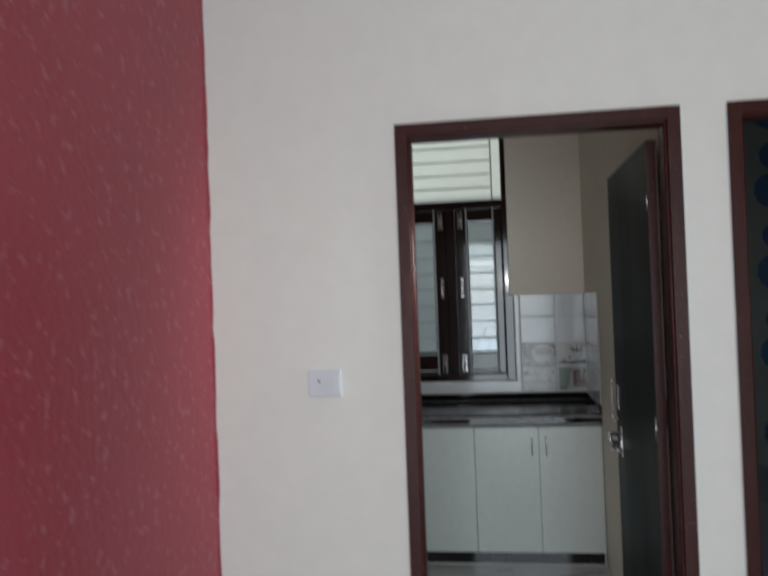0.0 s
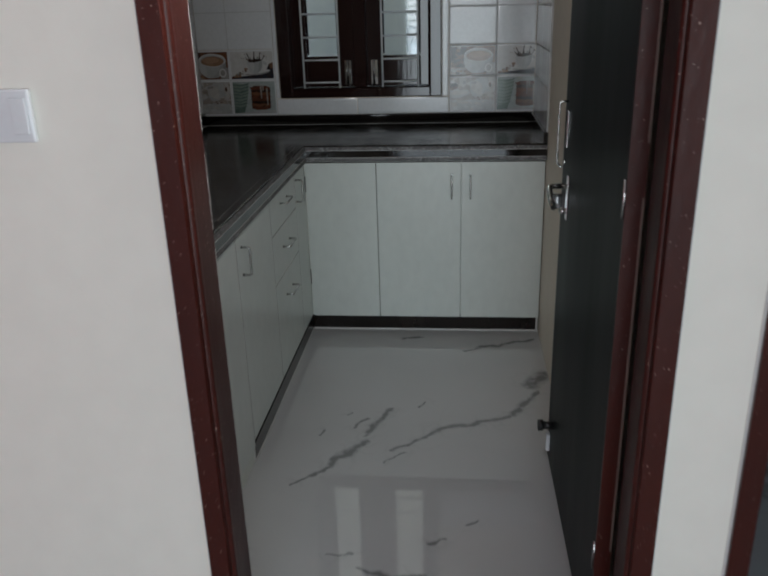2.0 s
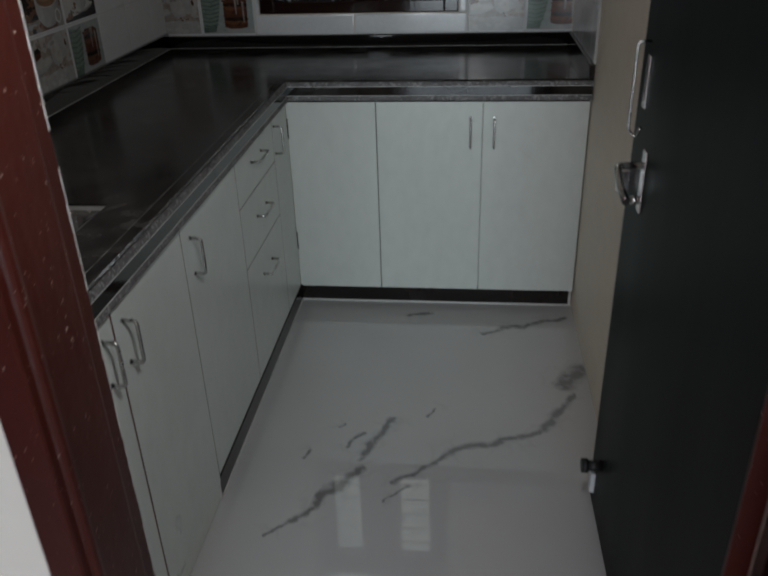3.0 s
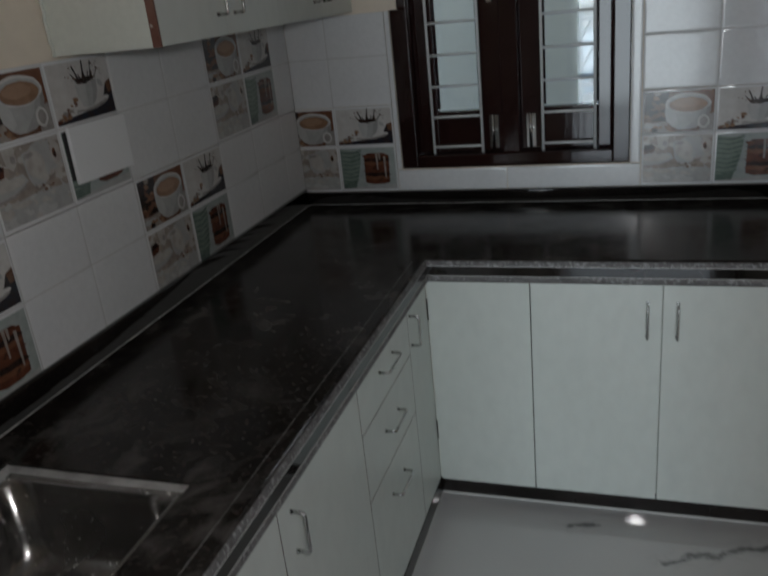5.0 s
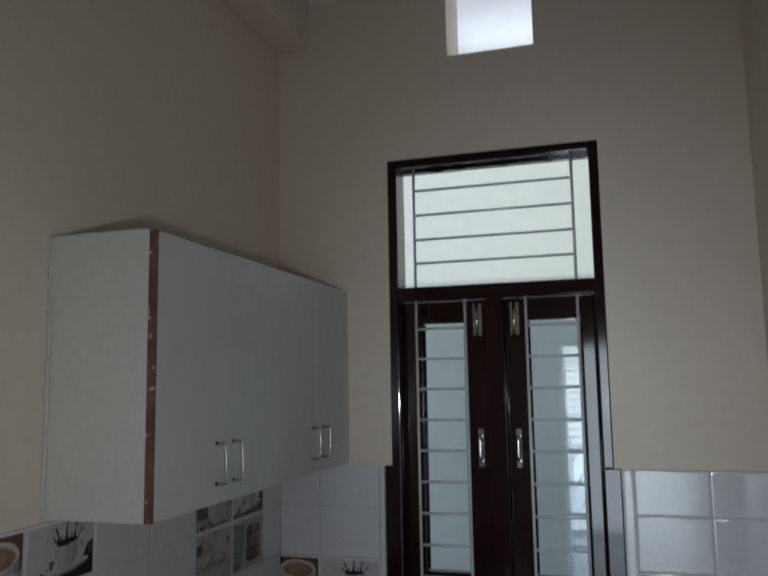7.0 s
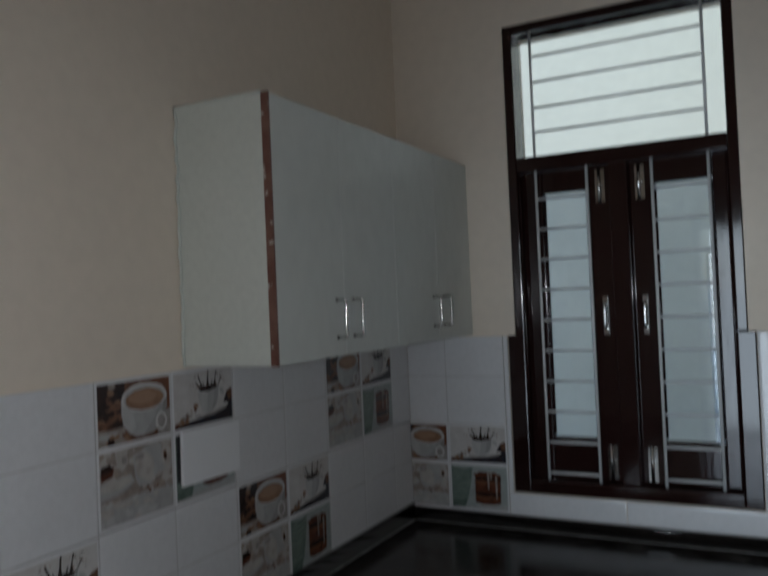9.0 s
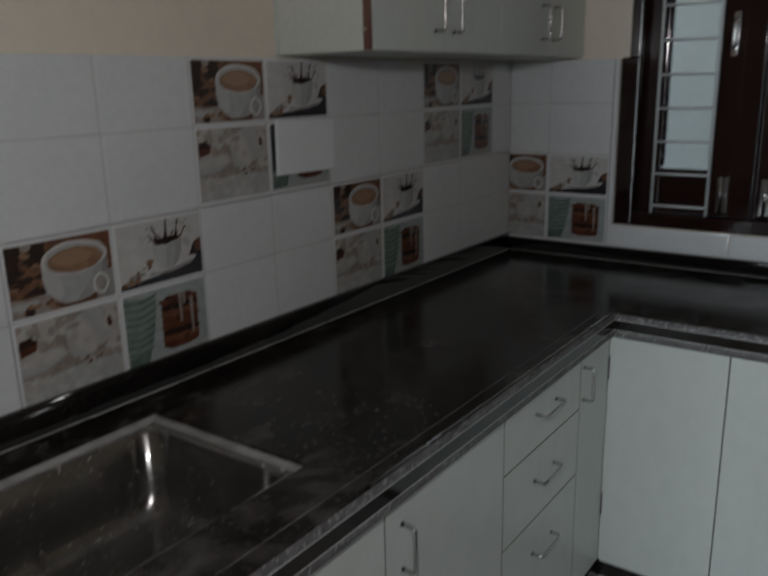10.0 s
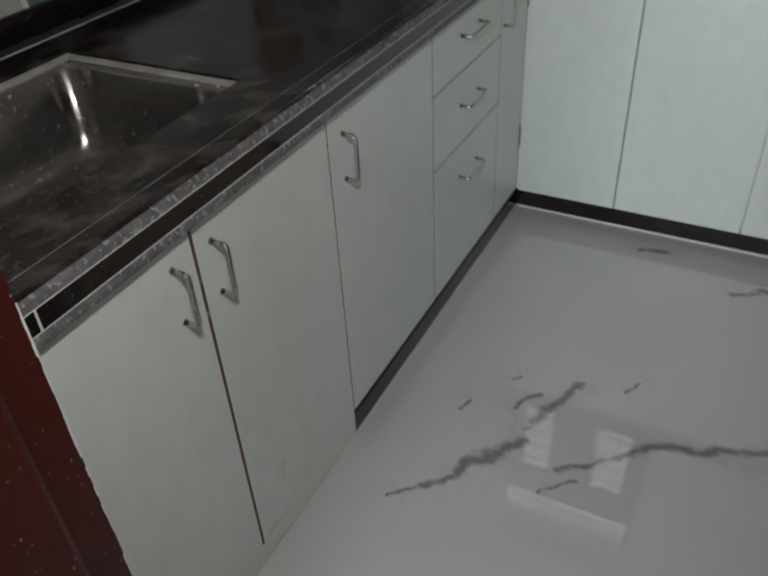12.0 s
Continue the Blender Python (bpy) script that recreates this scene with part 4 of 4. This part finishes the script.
# ---- electrical plates ----
def blank_plate():
    p = thing("switch_plate", "white plastic blank plate hung askew on the tiles", "switch plate", at=(0.0, -1.149, 1.330))
    # flat black sheet paints the shade of the open box behind the cover
    part("recess_shade", boxes((0.0085, 0.0095, -0.111, 0.095, -0.050, 0.058)), BLACK, p)
    bm = bmesh.new()
    box(bm, 0.010, 0.019, -0.102, 0.110, -0.063, 0.066, bevel=0.003)
    pl = part("cover", bm, PLATE, p)
    pl.rotation_euler = (radians(-1.0), 0, 0)


blank_plate()


def hall_plate():
    p = thing("switch_plate", "white plastic switch plate on the hall wall", "switch plate", at=(0.528, FACE, 1.276))
    bm = bmesh.new()
    box(bm, -0.055, 0.055, -0.010, -0.001, -0.044, 0.044, bevel=0.004)
    part("cover", bm, PLASTIC, p)
    bm = bmesh.new()
    box(bm, 0.020, 0.048, -0.0130, -0.0102, -0.030, 0.030, bevel=0.002)
    part("rocker", bm, PLASTIC, p)
    # raised black dots paint the shaded inside of the screw holes
    bm = bmesh.new()
    tube(bm, [(-0.020, -0.0100, 0.008), (-0.020, -0.0112, 0.008)], 0.004, 10)
    tube(bm, [(-0.018, -0.0100, 0.001), (-0.018, -0.0110, 0.001)], 0.0022, 8)
    part("hole_shade", bm, BLACK, p)


hall_plate()


# ---- outside ----
# unseen wall, added to keep the sun off the neighbour wall's lower part
structure("sun_shade_wall", boxes((-0.4, 5.6, 0.0, 0.23, H + 0.151, 6.40)), WHITEWALL, "unseen pale wall above the house, added to shade the neighbour's wall", "wall")
structure("ground", boxes((-2000, 2000, 0.24, 4000, -0.35, -0.25), (-2000, -0.5, -2000, 0.24, -0.35, -0.25), (5.7, 2000, -2000, 0.24, -0.35, -0.25), (-0.5, 5.7, -2000, -7.21, -0.35, -0.25)), CONCRETE, "bare concrete ground outside", "ground")
# unseen upper part raised so its sunlit top shows in the floor's reflection
structure("neighbour_wall", boxes((-4.0, 0.82, 3.2, 3.4, -0.25, 8.6), (1.95, 4.5, 3.2, 3.4, -0.25, 8.6), (0.82, 1.95, 3.2, 3.4, 1.92, 8.6)), WHITEWALL, "pale painted wall of the neighbouring house with an opening", "wall")


def railing():
    r = thing("railing", "white painted metal railing with slanting bars beyond the neighbour's opening", "railing")
    for k in range(16):
        x = -0.9 + 0.20 * k
        bm = bmesh.new()
        tube(bm, [(x, 7.0, 0.30), (x + 0.42, 7.0, 1.02)], 0.016, 6)
        part("slanting_bar", bm, GRILLE, r)
    for x in (-1.0, 0.6, 2.3):
        part("post", boxes((x - 0.025, x + 0.025, 6.975, 7.025, -0.25, 1.12), bevel=0.003), GRILLE, r)
    for z in (0.28, 1.03):
        part("rail", boxes((-1.0, 2.3, 6.95, 6.974, z, z + 0.045), bevel=0.003), GRILLE, r)


railing()


def far_house():
    """The sunlit house behind: a pale wall with a louvred window."""
    h = thing("house", "sunlit pale blue-grey house with louvred windows behind the neighbour's wall", "house")
    part("wall", boxes((-6, 7, 10.0, 10.2, -0.25, 4.6)), FARWALL, h)
    part("roof", boxes((-6.2, 7.2, 9.7, 12.0, 4.601, 4.75), bevel=0.01), CONCRETE, h)
    for x0 in (-1.55, 0.25, 2.05):
        w = part("window", boxes((x0, x0 + 1.0, 9.94, 9.999, 0.75, 0.83), (x0, x0 + 1.0, 9.94, 9.999, 2.12, 2.20), (x0, x0 + 0.08, 9.94, 9.999, 0.831, 2.119), (x0 + 0.92, x0 + 1.0, 9.94, 9.999, 0.831, 2.119), bevel=0.004), GRILLE, h)
        part("opening", boxes((x0 + 0.081, x0 + 0.919, 9.99, 9.998, 0.831, 2.119)), CONCRETE, w)
        for k in range(11):
            part("louvre", boxes((x0 + 0.082, x0 + 0.918, 9.95, 9.985, 0.85 + 0.115 * k, 0.915 + 0.115 * k), bevel=0.003), GRILLE, w)


far_house()


# ---- wall tiles, each a piece of its own ----
TW, Z0, RH = 0.4487, 0.908, 0.316     # width, foot of the lower row, row height
SPLIT = 0.172                         # printed cells: height of the lower pair


def outline(bm, pts, layer, slot):
    wob = lambda u, v, k: 0.0028 * noise.noise(Vector((u * 130, v * 130, k))) if len(pts) > 4 else 0.0
    vs = [bm.verts.new((u + wob(u, v, layer), -0.0084 - 0.00012 * layer, v + wob(u, v, layer + 7.3))) for u, v in pts]
    f = bm.faces.new(vs)
    f.material_index = slot
    if f.normal.y > 0:
        f.normal_flip()


def oval(cx, cz, a, b, tilt=0, n=18, lo=0, hi=360):
    t = radians(tilt)
    out = []
    for k in range(n):
        q = radians(lo + (hi - lo) * k / (n if hi - lo == 360 else n - 1))
        x, z = a * math.cos(q), b * math.sin(q)
        out.append((cx + x * math.cos(t) - z * math.sin(t), cz + x * math.sin(t) + z * math.cos(t)))
    return out


def rect(x0, x1, z0, z1):
    return [(x0, z0), (x1, z0), (x1, z1), (x0, z1)]


INKS = list(INK)


def cell_cup(put, rnd):
    put(rect(0, 1, 0, 1), 1, "brown")
    put([(0.55, 1), (1, 1), (1, 0.42), (0.8, 0.5)], 1.4, "rust")
    put([(0.8, 0), (1, 0), (1, 0.44), (0.85, 0.4)], 1.6, "grey")
    put([(0, 1), (0, 0.30), (0.34, 0.26), (0.36, 1)], 2, "dark")
    for k in range(26):
        put(oval(rnd.uniform(0.02, 0.32), rnd.uniform(0.34, 0.97), rnd.uniform(0.03, 0.07), rnd.uniform(0.04, 0.07), rnd.uniform(0, 180), 10), 2.4 + 0.05 * k, rnd.choice(("brown", "dark", "dark", "coffee", "brown", "cream")))
    put([(0.03, 0.34), (0.24, 0.50), (0.27, 0.42), (0.06, 0.25)], 4, "brown")
    put([(0, 0), (0, 0.27), (0.16, 0.24), (0.33, 0.27), (0.40, 0)], 4.2, "cream")
    put(oval(0.12, 0.15, 0.13, 0.06, 5), 4.3, "shade")
    for k in range(14):
        put(oval(rnd.uniform(0.10, 0.45), rnd.uniform(0.0, 0.14), 0.035, 0.045, rnd.uniform(0, 180), 9), 4.4 + 0.03 * k, rnd.choice(("brown", "dark", "coffee", "dark")))
    body = [(0.305, 0.70), (0.305, 0.45), (0.335, 0.26), (0.40, 0.13), (0.50, 0.06), (0.62, 0.04), (0.74, 0.07), (0.84, 0.16), (0.91, 0.32), (0.945, 0.50), (0.955, 0.72)]
    put(body, 5, "shade")
    put([(0.305, 0.70), (0.305, 0.45), (0.345, 0.26), (0.44, 0.14), (0.50, 0.20), (0.47, 0.45)], 5.2, "pearl")
    put([(0.955, 0.72), (0.945, 0.50), (0.90, 0.30), (0.82, 0.14), (0.72, 0.07), (0.60, 0.045), (0.66, 0.15), (0.78, 0.35), (0.84, 0.60)], 5.2, "ash")
    put([(0.955, 0.72), (0.945, 0.50), (0.91, 0.32), (0.84, 0.16), (0.86, 0.32), (0.90, 0.60)], 5.4, "dusk")
    put(oval(0.63, 0.70, 0.326, 0.245), 6, "white")
    put(oval(0.63, 0.685, 0.300, 0.215), 6.3, "shade")
    put(oval(0.63, 0.665, 0.272, 0.185), 6.6, "coffee")
    put(oval(0.60, 0.70, 0.20, 0.11), 6.9, "tea")
    put(oval(0.86, 0.235, 0.085, 0.165), 7, "white")
    put(oval(0.862, 0.232, 0.058, 0.120), 7.3, "grey")


def cell_splash(put, rnd):
    put(rect(0, 1, 0, 1), 1, "white")
    put([(0, 0), (1, 0), (1, 0.60), (0.90, 0.54), (0.84, 0.36), (0.66, 0.16), (0.30, 0.10), (0, 0.06)], 2, "navy")
    put([(0.90, 0.54), (1, 0.60), (1, 0.38), (0.93, 0.36)], 2.3, "brown")
    for k in range(34):
        q = rnd.random()
        put(oval(0.02 + 0.34 * q, 0.05 + 0.34 * q * rnd.uniform(0.3, 1), rnd.uniform(0.015, 0.045), rnd.uniform(0.02, 0.05), rnd.uniform(0, 180), 9), 3 + 0.04 * k, rnd.choice(("brown", "coffee", "biscuit", "cream", "grey")))
    put(oval(0.60, 0.24, 0.33, 0.085, 10), 5, "white")
    put(oval(0.61, 0.20, 0.29, 0.055, 10), 5.2, "grey")
    put(oval(0.60, 0.25, 0.28, 0.060, 10), 5.4, "white")
    put(oval(0.80, 0.56, 0.075, 0.12, 20), 5.5, "white")
    put(oval(0.81, 0.56, 0.040, 0.075, 20), 5.6, "shade")
    put([(0.395, 0.62), (0.41, 0.42), (0.46, 0.24), (0.53, 0.19), (0.62, 0.20), (0.70, 0.30), (0.745, 0.46), (0.765, 0.70)], 6, "shade")
    put([(0.395, 0.62), (0.41, 0.42), (0.46, 0.24), (0.53, 0.20), (0.56, 0.40), (0.56, 0.60)], 6.2, "pearl")
    put([(0.765, 0.70), (0.745, 0.46), (0.70, 0.30), (0.63, 0.21), (0.66, 0.40), (0.69, 0.66)], 6.3, "ash")
    put(oval(0.58, 0.66, 0.185, 0.065, 9), 6.5, "white")
    put(oval(0.58, 0.66, 0.170, 0.055, 9), 6.7, "dark")
    for a, w, b, h in ((0.44, 0.030, 0.35, 0.80), (0.47, 0.018, 0.40, 0.91), (0.51, 0.022, 0.48, 0.78), (0.56, 0.030, 0.575, 1.0), (0.63, 0.018, 0.645, 0.80), (0.68, 0.028, 0.715, 0.97), (0.73, 0.022, 0.81, 0.84)):
        put([(a - w, 0.65), (a + w, 0.67), ((a + b) / 2 + w * 0.4, (0.66 + h) / 2), (b + 0.012, h), (b - 0.012, h), ((a + b) / 2 - w * 0.4, (0.66 + h) / 2)], 7, "dark")
    for k in range(26):
        put(oval(rnd.choice((rnd.uniform(0.26, 0.48), rnd.uniform(0.66, 0.86))), rnd.uniform(0.68, 0.93), rnd.uniform(0.005, 0.016), rnd.uniform(0.008, 0.02), rnd.uniform(0, 180), 8), 7.2, rnd.choice(("brown", "grey", "coffee")))


def cell_table(put, rnd):
    put(rect(0, 1, 0, 1), 1, "cream")
    for k in range(90):
        a = rnd.uniform(0.02, 0.09)
        put(oval(rnd.uniform(0, 1), rnd.uniform(0.25, 1), a, a * rnd.uniform(0.5, 1.4), rnd.uniform(0, 180), 10), 1.2 + 0.012 * k, rnd.choice(("cream", "shade", "linen", "linen", "linen", "shade", "beige")))
    put([(0.20, 1), (0.36, 1), (0.37, 0.80), (0.30, 0.70), (0.22, 0.78)], 2.5, "linen")
    put(oval(0.32, 0.84, 0.035, 0.05), 2.7, "grey")
    put([(0.44, 0.88), (0.86, 0.98), (0.80, 0.58), (0.70, 0.44), (0.52, 0.42), (0.46, 0.55)], 2.6, "shade")
    put(oval(0.60, 0.70, 0.13, 0.20, 10), 2.8, "linen")
    put(oval(0.53, 0.84, 0.075, 0.035, 12), 2.9, "grey")
    put(oval(0.66, 0.52, 0.10, 0.06, -30), 2.9, "linen")
    put(oval(0.92, 0.76, 0.07, 0.18), 2.6, "linen")
    put(oval(0.90, 0.77, 0.028, 0.075), 3, "brown")
    put(oval(0.90, 0.75, 0.016, 0.045), 3.1, "dark")
    put([(0, 0.60), (0.40, 0.62), (0.46, 0.52), (0.30, 0.42), (0, 0.36)], 3.2, "shade")
    put(oval(0.20, 0.54, 0.22, 0.07, 6), 3.3, "linen")
    put([(0, 0.37), (0.22, 0.40), (0.42, 0.49), (0.42, 0.46), (0.23, 0.36), (0, 0.33)], 3.5, "grey")
    put([(0.01, 0.62), (0.16, 0.66), (0.18, 0.78), (0.12, 0.83), (0.02, 0.80)], 3.6, "biscuit")
    put([(0.01, 0.72), (0.17, 0.75), (0.13, 0.84), (0.02, 0.82)], 3.8, "dark")
    put([(0, 0), (1, 0), (1, 0.30), (0.6, 0.34), (0.2, 0.30), (0, 0.30)], 3.4, "shade")
    for k in range(34):
        a = rnd.uniform(0.03, 0.12)
        put(oval(rnd.uniform(0, 1), rnd.uniform(0.0, 0.30), a, a * rnd.uniform(0.3, 0.8), rnd.uniform(-30, 30), 10), 3.9 + 0.012 * k, rnd.choice(("shade", "pearl", "pearl", "shade", "linen")))
    for k in range(12):
        put(oval(rnd.uniform(0.48, 0.78), rnd.uniform(0.32, 0.44), rnd.uniform(0.008, 0.022), rnd.uniform(0.01, 0.025), rnd.uniform(0, 180), 8), 4.6, rnd.choice(("grey", "brown", "grey", "beige")))


def cell_biscuits(put, rnd):
    put(rect(0, 1, 0, 1), 1, "mist")
    put([(0, 0), (1, 0), (1, 0.12), (0.3, 0.06), (0, 0.05)], 1.4, "shade")
    put([(0, 0.02), (0.24, 0.04), (0.30, 0.30), (0.36, 0.62), (0.38, 0.90), (0, 0.97)], 1.8, "sage")
    put([(0, 0.02), (0.24, 0.04), (0.29, 0.26), (0.20, 0.16), (0, 0.14)], 2.0, "green")
    for k in range(8):
        z, w = 0.16 + 0.10 * k, 0.29 + 0.013 * k
        put([(0, z + 0.035), (w * 0.5, z), (w, z + 0.055), (w + 0.02, z + 0.10), (w * 0.5, z + 0.025), (0, z + 0.06)], 2.3, "green")
    put([(0.43, 0.16), (0.54, 0.12), (0.76, 0.12), (0.88, 0.18), (0.88, 0.80), (0.80, 0.86), (0.50, 0.86), (0.43, 0.80)], 3, "biscuit")
    for k in range(8):
        put(oval(0.655 + 0.008 * (-1) ** k, 0.18 + 0.088 * k, 0.235 + rnd.uniform(-0.012, 0.012), 0.05), 3.3 + 0.15 * k, ("biscuit", "rust", "dark", "biscuit")[k % 4])
    for k in range(26):
        put(oval(rnd.uniform(0.45, 0.87), rnd.uniform(0.16, 0.85), rnd.uniform(0.012, 0.04), rnd.uniform(0.008, 0.02), rnd.uniform(-20, 20), 8), 4.8 + 0.01 * k, rnd.choice(("dark", "dark", "rust", "biscuit")))
    for a, b, h in ((0.66, 0.46, 0.40), (0.80, 0.26, 0.52), (0.71, 0.70, 0.16)):
        put([(a, b), (a + 0.022, b + 0.01), (a + 0.030, b + h), (a - 0.012, b + h)], 5.5, "cream")


def print_mesh(width, height, side):
    """Four printed cells: a cup of coffee, a splashing cup, a breakfast table, biscuits beside green saucers. Cut at width from the left."""
    bm = bmesh.new()
    rnd = random.Random(12)
    g, m = 0.0065, TW / 2
    for draw, x0, x1, z0, z1 in ((cell_cup, g, m - g, SPLIT + g, RH - 0.008), (cell_splash, m + g, TW - g, SPLIT + g, RH - 0.008), (cell_table, g, m - g, 0.010, SPLIT - g), (cell_biscuits, m + g, TW - g, 0.010, SPLIT - g)):
        cell = bmesh.new()
        draw(lambda pts, layer, ink: outline(cell, [(x0 + u * (x1 - x0), z0 + v * (z1 - z0)) for u, v in pts], layer, INKS.index(ink)), rnd)
        for co, no in (((x0, 0, 0), (-1, 0, 0)), ((x1, 0, 0), (1, 0, 0)), ((0, 0, z0), (0, 0, -1)), ((0, 0, z1), (0, 0, 1))):
            bmesh.ops.bisect_plane(cell, geom=cell.verts[:] + cell.edges[:] + cell.faces[:], plane_co=co, plane_no=no, clear_outer=True)
        me = bpy.data.meshes.new("cell")
        cell.to_mesh(me)
        cell.free()
        bm.from_mesh(me)
        bpy.data.meshes.remove(me)
    if width < TW - 0.001:
        bmesh.ops.bisect_plane(bm, geom=bm.verts[:] + bm.edges[:] + bm.faces[:], plane_co=(TW - width if side == "left" else width, 0, 0), plane_no=(-1 if side == "left" else 1, 0, 0), clear_outer=True)
        if side == "left":
            bmesh.ops.translate(bm, verts=bm.verts[:], vec=(-(TW - width), 0, 0))
    if height < RH - 0.001:
        bmesh.ops.bisect_plane(bm, geom=bm.verts[:] + bm.edges[:] + bm.faces[:], plane_co=(0, 0, height), plane_no=(0, 0, 1), clear_outer=True)
    me = bpy.data.meshes.new("print")
    bm.to_mesh(me)
    bm.free()
    for k in INKS:
        me.materials.append(INK[k])
    return me


tile_meshes, print_meshes = {}, {}


def tile(wall, m, width, height, printed=False, cells=True, cut_left=0.0):
    """One glazed tile of about 45 x 30 cm, pressed into four shallow cells, at the pose m of its lower left corner."""
    key = (round(width, 4), round(height, 4), cells, round(cut_left, 4))
    if key not in tile_meshes:
        bm = bmesh.new()
        j = 0.0010
        box(bm, j, width - j, -0.0070, -0.001, j, height - j, slot=1)
        us = [0, TW / 2 - cut_left, width] if cells and width > 0.25 else [0, width]
        us = sorted({min(max(u, 0), width) for u in us})
        vs = [0, SPLIT, height] if cells and height > 0.25 else [0, height]
        for a, b in zip(us, us[1:]):
            for c, d in zip(vs, vs[1:]):
                e = 0.0013
                x0, x1, z0, z1 = a + e, b - e, c + e, d - e
                lo = [bm.verts.new(p) for p in ((x0, -0.0069, z0), (x1, -0.0069, z0), (x1, -0.0069, z1), (x0, -0.0069, z1))]
                # a glazed cell whose edges roll off softly
                rings = [lo]
                for s, y in ((0.0022, -0.0078), (0.0065, -0.0082)):
                    rings.append([bm.verts.new(p) for p in ((x0 + s, y, z0 + s), (x1 - s, y, z0 + s), (x1 - s, y, z1 - s), (x0 + s, y, z1 - s))])
                bm.faces.new(rings[-1])
                for p, q in zip(rings, rings[1:]):
                    for k in range(4):
                        bm.faces.new((p[k - 1], p[k], q[k], q[k - 1])).smooth = True
        tile_meshes[key] = mesh_of("tile", bm, [TILE, GROOVE])
    ob = new("tile", tile_meshes[key])
    ob.parent, ob.matrix_basis = wall, m
    if printed:
        k2 = (round(width, 4), round(height, 4), "left" if cut_left else "right")
        if k2 not in print_meshes:
            print_meshes[k2] = print_mesh(width, height, k2[2])
        p = new("print", print_meshes[k2])
        p.parent = ob
    return ob


def tiles():
    rnd = random.Random(2)
    tilt = lambda: rnd.uniform(-0.12, 0.12)
    # side wall: columns from the door wall to the corner
    edges = [KFACE + 0.002, -2.391, -1.942, -1.4935, -1.045, -0.5965, -0.148, -0.001]
    for i, (a, b) in enumerate(zip(edges, edges[1:])):
        for row in range(2):
            full = b - a > 0.4
            printed = full and (i + row) % 2 == 0
            tile(wall_west, pose(0, a, Z0 + row * RH, 0, tilt(), 90 + tilt()), b - a, RH, printed)
    # window wall
    tile(wall_north, pose(0.009, 0, Z0), 0.377, RH, True, cut_left=TW - 0.377)
    tile(wall_north, pose(0.009, 0, Z0 + RH), 0.377, RH, cut_left=TW - 0.377)
    for x, w in ((0.387, 0.40), (0.788, 0.447)):
        tile(wall_north, pose(x, 0, Z0), w, 0.078, cells=False)
    tile(wall_north, pose(0.3865, 0, Z0 + 0.08), 0.018, 2 * RH - 0.08, cells=False)
    tile(wall_north, pose(1.2005, 0, Z0 + 0.08), 0.034, 2 * RH - 0.08, cells=False)
    tile(wall_north, pose(1.2355, 0, Z0), 0.4055, RH, True)
    tile(wall_north, pose(1.2355, 0, Z0 + RH), 0.4055, RH)
    # partition wall, behind the worktop only
    for a, b in ((-0.009, -0.30), (-0.301, -0.615)):
        for row in range(2):
            tile(wall_east, pose(1.65, a, Z0 + row * RH, 0, 0, -90), a - b, RH)


tiles()
